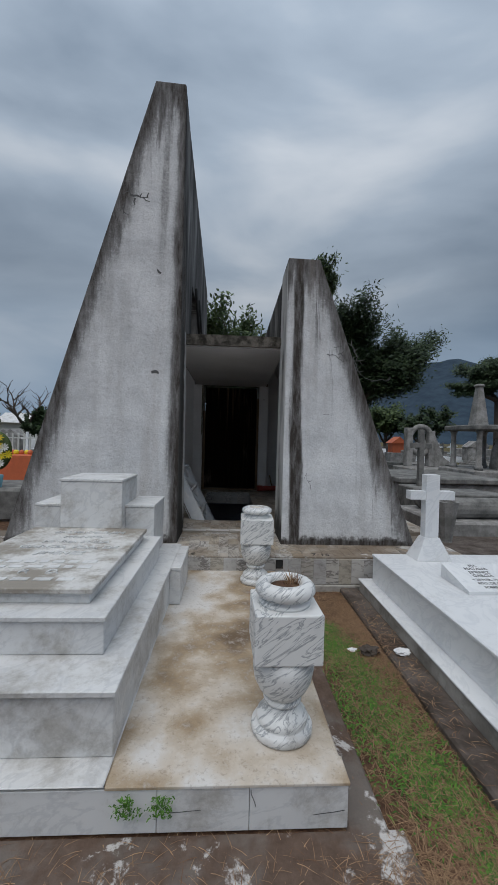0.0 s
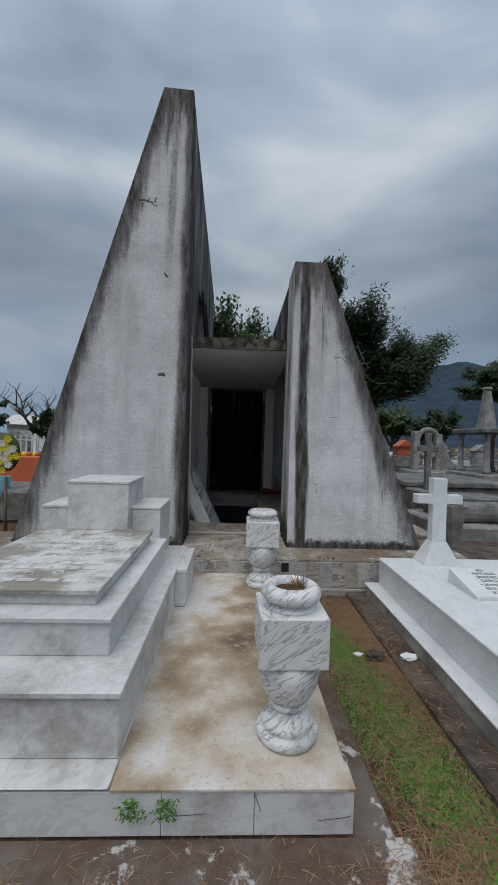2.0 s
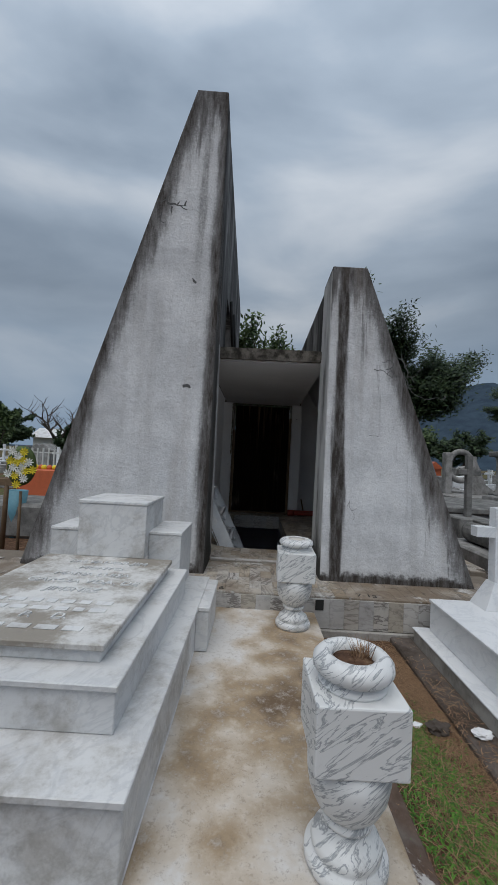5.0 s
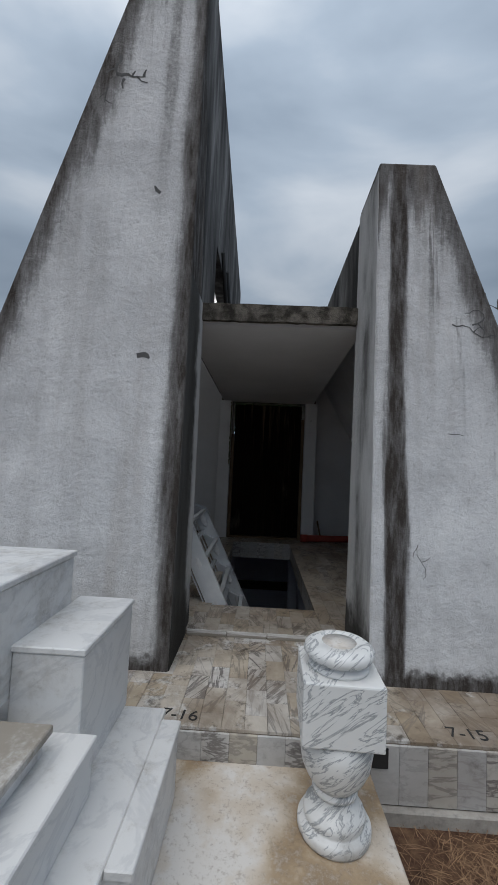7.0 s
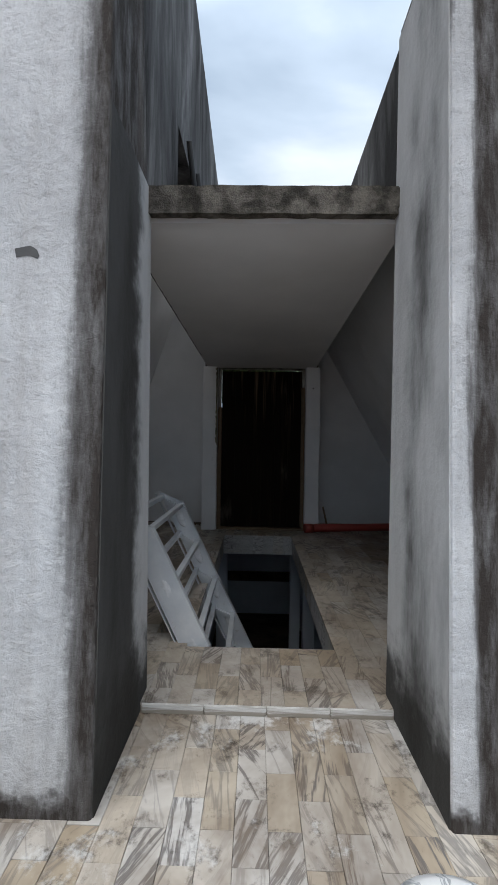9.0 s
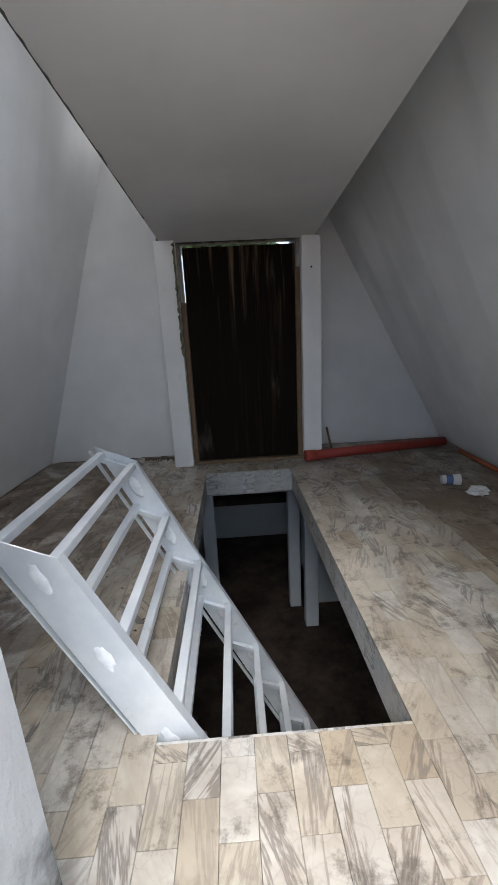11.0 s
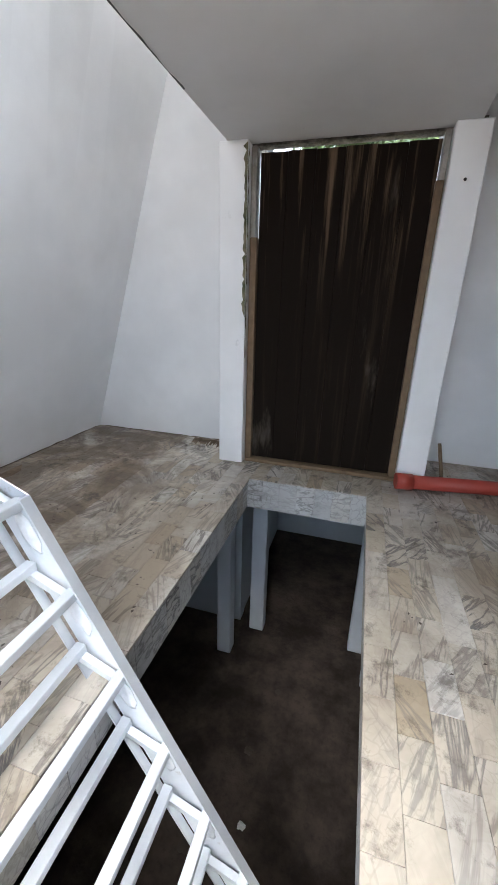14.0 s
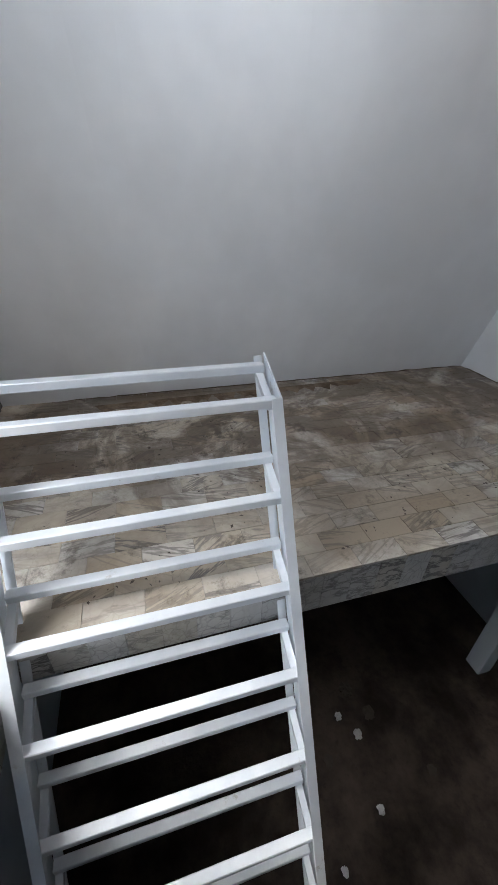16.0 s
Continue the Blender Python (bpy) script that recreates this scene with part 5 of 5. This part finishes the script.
# left side: wreath, orange grave, railings, house
wr_t = thing("flower_wreath", "green wreath with yellow and white flowers on a stand", "wreath", (-3.06, 1.0, 0))
wr_t.rotation_euler = (0, 0, 0.15)
part("stand", tube([(0.0, 0.05, 0), (0.0, 0.03, 0.9)], [0.02, 0.018], 8), M["frame_wood"], wr_t)
part("wrap", lathe([(0, -0.03), (0.2, -0.025), (0.25, 0.0), (0.2, 0.03), (0, 0.035)], 24), M["leaf2"], wr_t).matrix_basis = pose(0, 0, 1.22, 90) @ Matrix.Diagonal((0.7, 1.0, 1, 1))
for i in range(16):
    a = i * 2.4
    r = 0.05 + 0.012 * i
    c = bmesh.new()
    for k in range(9):
        b0 = 2 * math.pi * k / 9
        c.faces.new([c.verts.new(v) for v in ((0, 0, 0.004), (0.028 * math.cos(b0 - 0.3), 0.028 * math.sin(b0 - 0.3), 0.012), (0.045 * math.cos(b0), 0.045 * math.sin(b0), 0.006), (0.028 * math.cos(b0 + 0.3), 0.028 * math.sin(b0 + 0.3), 0.012))])
    part("flower", c, M["yellow"] if i % 2 else M["petal"], wr_t).matrix_basis = pose(r * math.cos(a) * 0.75, -0.05, 1.22 + r * math.sin(a), 90) @ Matrix.Scale(1.35, 4)
wood_cross = thing("wooden_post", "weathered brown wooden grave post", "post", (-3.62, 1.6, 0))
part("post", tube([(0, 0, 0), (0.01, 0, 1.25)], [0.035, 0.03], 8), M["frame_wood"], wood_cross)
part("cross_bar", box(-0.22, 0.22, -0.03, 0.0, 0.9, 1.0, 0.005), M["frame_wood"], wood_cross)
wp = thing("blue_flower_bundle", "flowers wrapped in blue foil", "flowers", (-3.95, 2.4, 0))
part("wrap", lathe([(0, 0), (0.07, 0), (0.16, 0.75), (0.12, 0.74), (0, 0.3)], 12), M["bluecloth"], wp)
og = thing("orange_grave", "orange tiled grave block with flowers on it", "grave", (-4.75, 4.9, 0))
part("block", box(-0.45, 0.42, -0.5, 0.5, 0.35, 0.98, 0.02), M["orange"], og)
part("base", box(-0.7, 0.7, -0.8, 0.8, 0, 0.35, 0.02), M["gravedark"], og)
for i in range(7):
    bm = bmesh.new()
    bmesh.ops.create_icosphere(bm, subdivisions=2, radius=0.06)
    bm.transform(pose(-0.3 + 0.1 * i, -0.3 + 0.03 * (i % 3), 1.02))
    part("flower", bm, M["yellow"] if i % 2 else M["orange"], og)
dk = thing("dark_low_grave", "low dark stained grave block", "grave", (-4.1, 2.9, 0))
part("block", box(-0.7, 0.7, -0.6, 0.6, 0, 0.55, 0.05), M["gravedark"], dk)
lg = thing("corner_slab", "pale concrete slab edge beside the mausoleum", "slab", (-2.95, -0.55, 0))
part("slab", box(-0.5, 0.35, -0.35, 0.3, 0, 0.2, 0.02), M["concrete"], lg)
rl = thing("iron_railing", "white painted iron railing round a grave", "railing", (-7.2, 9.5, 0))
part("rail", box(-1.5, 1.5, -0.02, 0.02, 1.25, 1.29), M["housewall"], rl)
part("rail", box(-1.5, 1.5, -0.02, 0.02, 0.75, 0.79), M["housewall"], rl)
for i in range(16):
    part("paling", box(-1.5 + 0.195 * i, -1.45 + 0.195 * i, -0.025, 0.025, 0.3, 1.42, 0.005), M["housewall"], rl)
part("base", box(-1.6, 1.6, -0.3, 0.3, 0, 0.3, 0.02), M["gravestone"], rl)
hs = thing("far_house", "low white house with a pale roof beyond the graves", "house", (-24, 46, 0))
part("wall", box(-4, 4, -2, 2, 0, 2.6), M["housewall"], hs)
part("roof", loft([(-4.4, -2.5, 2.6), (4.4, -2.5, 2.6), (4.4, 0, 3.9), (-4.4, 0, 3.9)], [(-4.4, 2.5, 2.6), (4.4, 2.5, 2.6), (4.4, 0.05, 3.9), (-4.4, 0.05, 3.9)]), M["tomb"], hs)
pv = thing("far_niche_block", "long pale block of burial niches", "building", (14, 52, 0))
part("wall", box(-7, 6, -2, 2, 0, 2.6), M["gravestone"], pv)
part("roof", box(-7.2, 6.2, -2.2, 2.2, 2.6, 2.8), M["gravedark"], pv)

# ---- grass and straw ----


def blades(name, count, area, length, wid, mat, label, lean, seed, z=0.0):
    """Many thin blades scattered inside patches (x, y, radius)."""
    rnd = random.Random(seed)
    verts, faces = [], []
    for _ in range(count):
        cx, cy, rx, ry = area[rnd.randrange(len(area))]
        x, y = cx + rnd.gauss(0, 0.5) * rx, cy + rnd.gauss(0, 0.5) * ry
        if -1.85 < x < 0.42 and -2.73 < y < 0 or x > 1.195 and y > -3.6 or y > -0.48:
            continue
        a, ln = rnd.uniform(0, 6.28), length * rnd.uniform(0.4, 1.4)
        d = Vector((math.cos(a), math.sin(a), 0))
        s = Vector((-math.sin(a), math.cos(a), 0)) * wid * rnd.uniform(0.6, 1.3)
        p = Vector((x, y, z))
        m1 = p + d * ln * lean * 0.5 + Vector((0, 0, ln * (1 - lean) * 0.9 + ln * 0.06))
        q = p + d * ln * lean + Vector((0, 0, ln * max(0.08, 1 - lean) * 0.8))
        k = len(verts)
        verts += [p - s, p + s, m1 + s, m1 - s, q]
        faces += [(k, k + 1, k + 2, k + 3), (k + 3, k + 2, k + 4)]
    me = bpy.data.meshes.new(name)
    me.from_pydata(verts, [], faces)
    me.materials.append(M[mat])
    return tagged(new(name, me), label, "grass", kind="stuff")


strip = [(0.78, -1.75, 0.22, 0.35), (0.74, -2.15, 0.26, 0.35), (0.84, -2.55, 0.2, 0.3), (0.72, -1.45, 0.16, 0.2), (0.9, -2.95, 0.1, 0.12), (0.7, -1.2, 0.1, 0.1)]
blades("grass", 9000, strip, 0.042, 0.0032, "grass", "short bright green grass and weeds", 0.75, 1)
blades("dry_grass", 24000, [(0.85, -3.1, 0.5, 0.5), (0.8, -1.0, 0.4, 0.7), (1.0, -1.3, 0.12, 0.8), (0.8, -2.1, 0.3, 1.2), (0.6, -3.2, 0.4, 0.4), (1.1, -3.3, 0.5, 0.5), (-0.6, -3.05, 1.4, 0.35)], 0.10, 0.0011, "straw", "matted dry brown straw", 0.96, 2, 0.004)
blades("dry_grass_on_kerb", 700, [(1.1, -2.2, 0.16, 1.6), (1.08, -1.4, 0.14, 0.6)], 0.06, 0.0014, "straw", "dry straw lying on the kerb", 0.97, 3, 0.046)
for k in range(4):
    blades("front_weeds", 85, [(-0.415, -2.745, 0.05 - 0.006 * k, 0.014), (-0.29, -2.745, 0.055 - 0.008 * k, 0.014)], 0.017, 0.0024, "grass", "small weeds growing from the platform's joint", 0.7, 4 + k, 0.105 + 0.02 * k)
blades("left_grass", 3000, [(-3.3, -0.6, 0.8, 0.5), (-3.6, -1.6, 1.0, 1.0)], 0.06, 0.004, "grass", "patch of green grass", 0.7, 5)

# ---- tiles, last ----


def tile_mesh(name, w, l, h, mat, gap=0.0006, chamfer=0.001):
    """One tile, its top edges slightly eased, centred in plan, top at z = 0."""
    x, y, c = w / 2 - gap, l / 2 - gap, chamfer
    v = [(-x, -y, -h), (x, -y, -h), (x, y, -h), (-x, y, -h), (-x, -y, -c), (x, -y, -c), (x, y, -c), (-x, y, -c),
         (-x + c, -y + c, 0), (x - c, -y + c, 0), (x - c, y - c, 0), (-x + c, y - c, 0)]
    f = [(8, 9, 10, 11)] + [(a + i, a + (i + 1) % 4, b + (i + 1) % 4, b + i) for a, b in ((0, 4), (4, 8)) for i in range(4)]
    me = bpy.data.meshes.new(name)
    me.from_pydata(v, [], f)
    me.materials.append(mat)
    return me


TW, TL = 0.105, 0.21
t_out = tile_mesh("tile", TW, TL, 0.012, M["tile_out"])
t_in = tile_mesh("tile", TW, TL, 0.012, M["tile_in"])
terrace = bpy.data.objects["terrace"]
rnd = random.Random(5)


def lay(me, parent, x, y, z, rx=0.0, rz=0.0, scale=(1, 1, 1)):
    o = new("tile", me)
    o.parent = parent
    o.location, o.rotation_euler, o.scale = (x, y, z), (rx, 0, rz), scale
    return o


# terrace: columns running away from the front, joints staggered
col = 0
x = -3.1 + TW / 2
while x < 2.35:
    y = -0.43 + (0.0 if col % 2 else -TL / 2)
    y0 = -0.43
    while y0 < 0.49:
        y1 = min(0.5, y0 + (TL if (y0 > -0.43 or col % 2) else TL / 2))
        inside = -0.65 < x < 0.56
        if y0 < 0.03 or inside:
            lay(t_out, terrace, x, (y0 + y1) / 2, ZT + rnd.uniform(-0.0008, 0.0008), 0, rnd.gauss(0, 0.003), (1, (y1 - y0) / TL, 1))
        y0 = y1
    col += 1
    x += TW
# riser of the terrace: upright pieces
t_rise = tile_mesh("tile", 0.125, 0.25, 0.012, M["tile_face"])
x = -3.1 + 0.0625
while x < 2.35:
    lay(t_rise, terrace, x, -0.442, (ZT - 0.015 + 0.065) / 2, radians(90), 0, (1, (ZT - 0.015 - 0.065) / 0.25, 1))
    x += 0.125
# step up at the threshold: a whitish nosing
t_nose = tile_mesh("tile", 0.125, 0.25, 0.012, M["tomb_slab"], chamfer=0.003)
for k in range(4):
    lay(t_nose, terrace, -0.6 + 0.2775 * (k + 0.5), 0.487, (ZT + ZF) / 2, radians(90), 0, (2.22, (ZF - ZT - 0.002) / 0.25, 1))
# floor: near tiles are pieces of their own, the rest one sheet of pieces
far_v, far_f = [], []
count = 0
tv = [tuple(v.co) for v in t_in.vertices]
tf = [tuple(p.vertices) for p in t_in.polygons]
col = 0
x = -2.38 + TW / 2
spots = []
while x < 2.4:
    y0 = 0.5 - (TL * 0.5 if col % 2 else 0) * 1.0
    while y0 < 4.55:
        a, c = max(y0, 0.5), min(y0 + TL, 4.55)
        pieces = [(a, c)]
        if PX0 - 0.02 < x < PX1 + 0.02:
            pieces = [(p, q) for p, q in ((a, min(c, PY0)), (max(a, PY1), c)) if q - p > 0.02]
        for p, q in pieces:
            spots.append((x, (p + q) / 2, (q - p) / TL))
        y0 += TL
    col += 1
    x += TW
for x, y, k in spots:
    if y < 0.6 and not -0.66 < x < 0.58:
        continue
    near = count < 300 and -1.3 < x < 1.3 and y < 4.0
    z = ZF + rnd.uniform(-0.0007, 0.0007)
    if near:
        lay(t_in, floor, x, y, z, 0, rnd.gauss(0, 0.003), (1, k, 1))
        count += 1
    else:
        n0 = len(far_v)
        far_v += [(vx + x, vy * k + y, vz + z) for vx, vy, vz in tv]
        far_f += [tuple(i + n0 for i in f) for f in tf]
me = bpy.data.meshes.new("far_tiles")
me.from_pydata(far_v, [], far_f)
me.materials.append(M["tile_in_far"])
far = new("far_tiles", me)
far.parent = floor
far["kind"] = "stuff"
# pit rim: tiles on the faces of the slab
t_rim = tile_mesh("tile", 0.125, 0.25, 0.012, M["tile_rim"])
for (px, py), axis, length in (((PX0, PY0), "y", PY1 - PY0), ((PX1, PY0), "y", PY1 - PY0), ((PX0, PY1), "x", PX1 - PX0), ((PX0, PY0), "x", PX1 - PX0)):
    n = int(round(length / 0.13))
    for i in range(n):
        u = (i + 0.5) * length / n
        zc = (0.13 + ZF - 0.004) / 2
        k = (length / n / 0.125, (ZF - 0.004 - 0.13) / 0.25, 1)
        if axis == "y":
            s = 1 if px == PX0 else -1
            lay(t_rim, floor, px + s * 0.0125, py + u, zc, radians(90), radians(90 * s), k)
        else:
            s = 1 if py == PY0 else -1
            lay(t_rim, floor, px + u, py + s * 0.0125, zc, radians(90), radians(180 if s > 0 else 0), k)
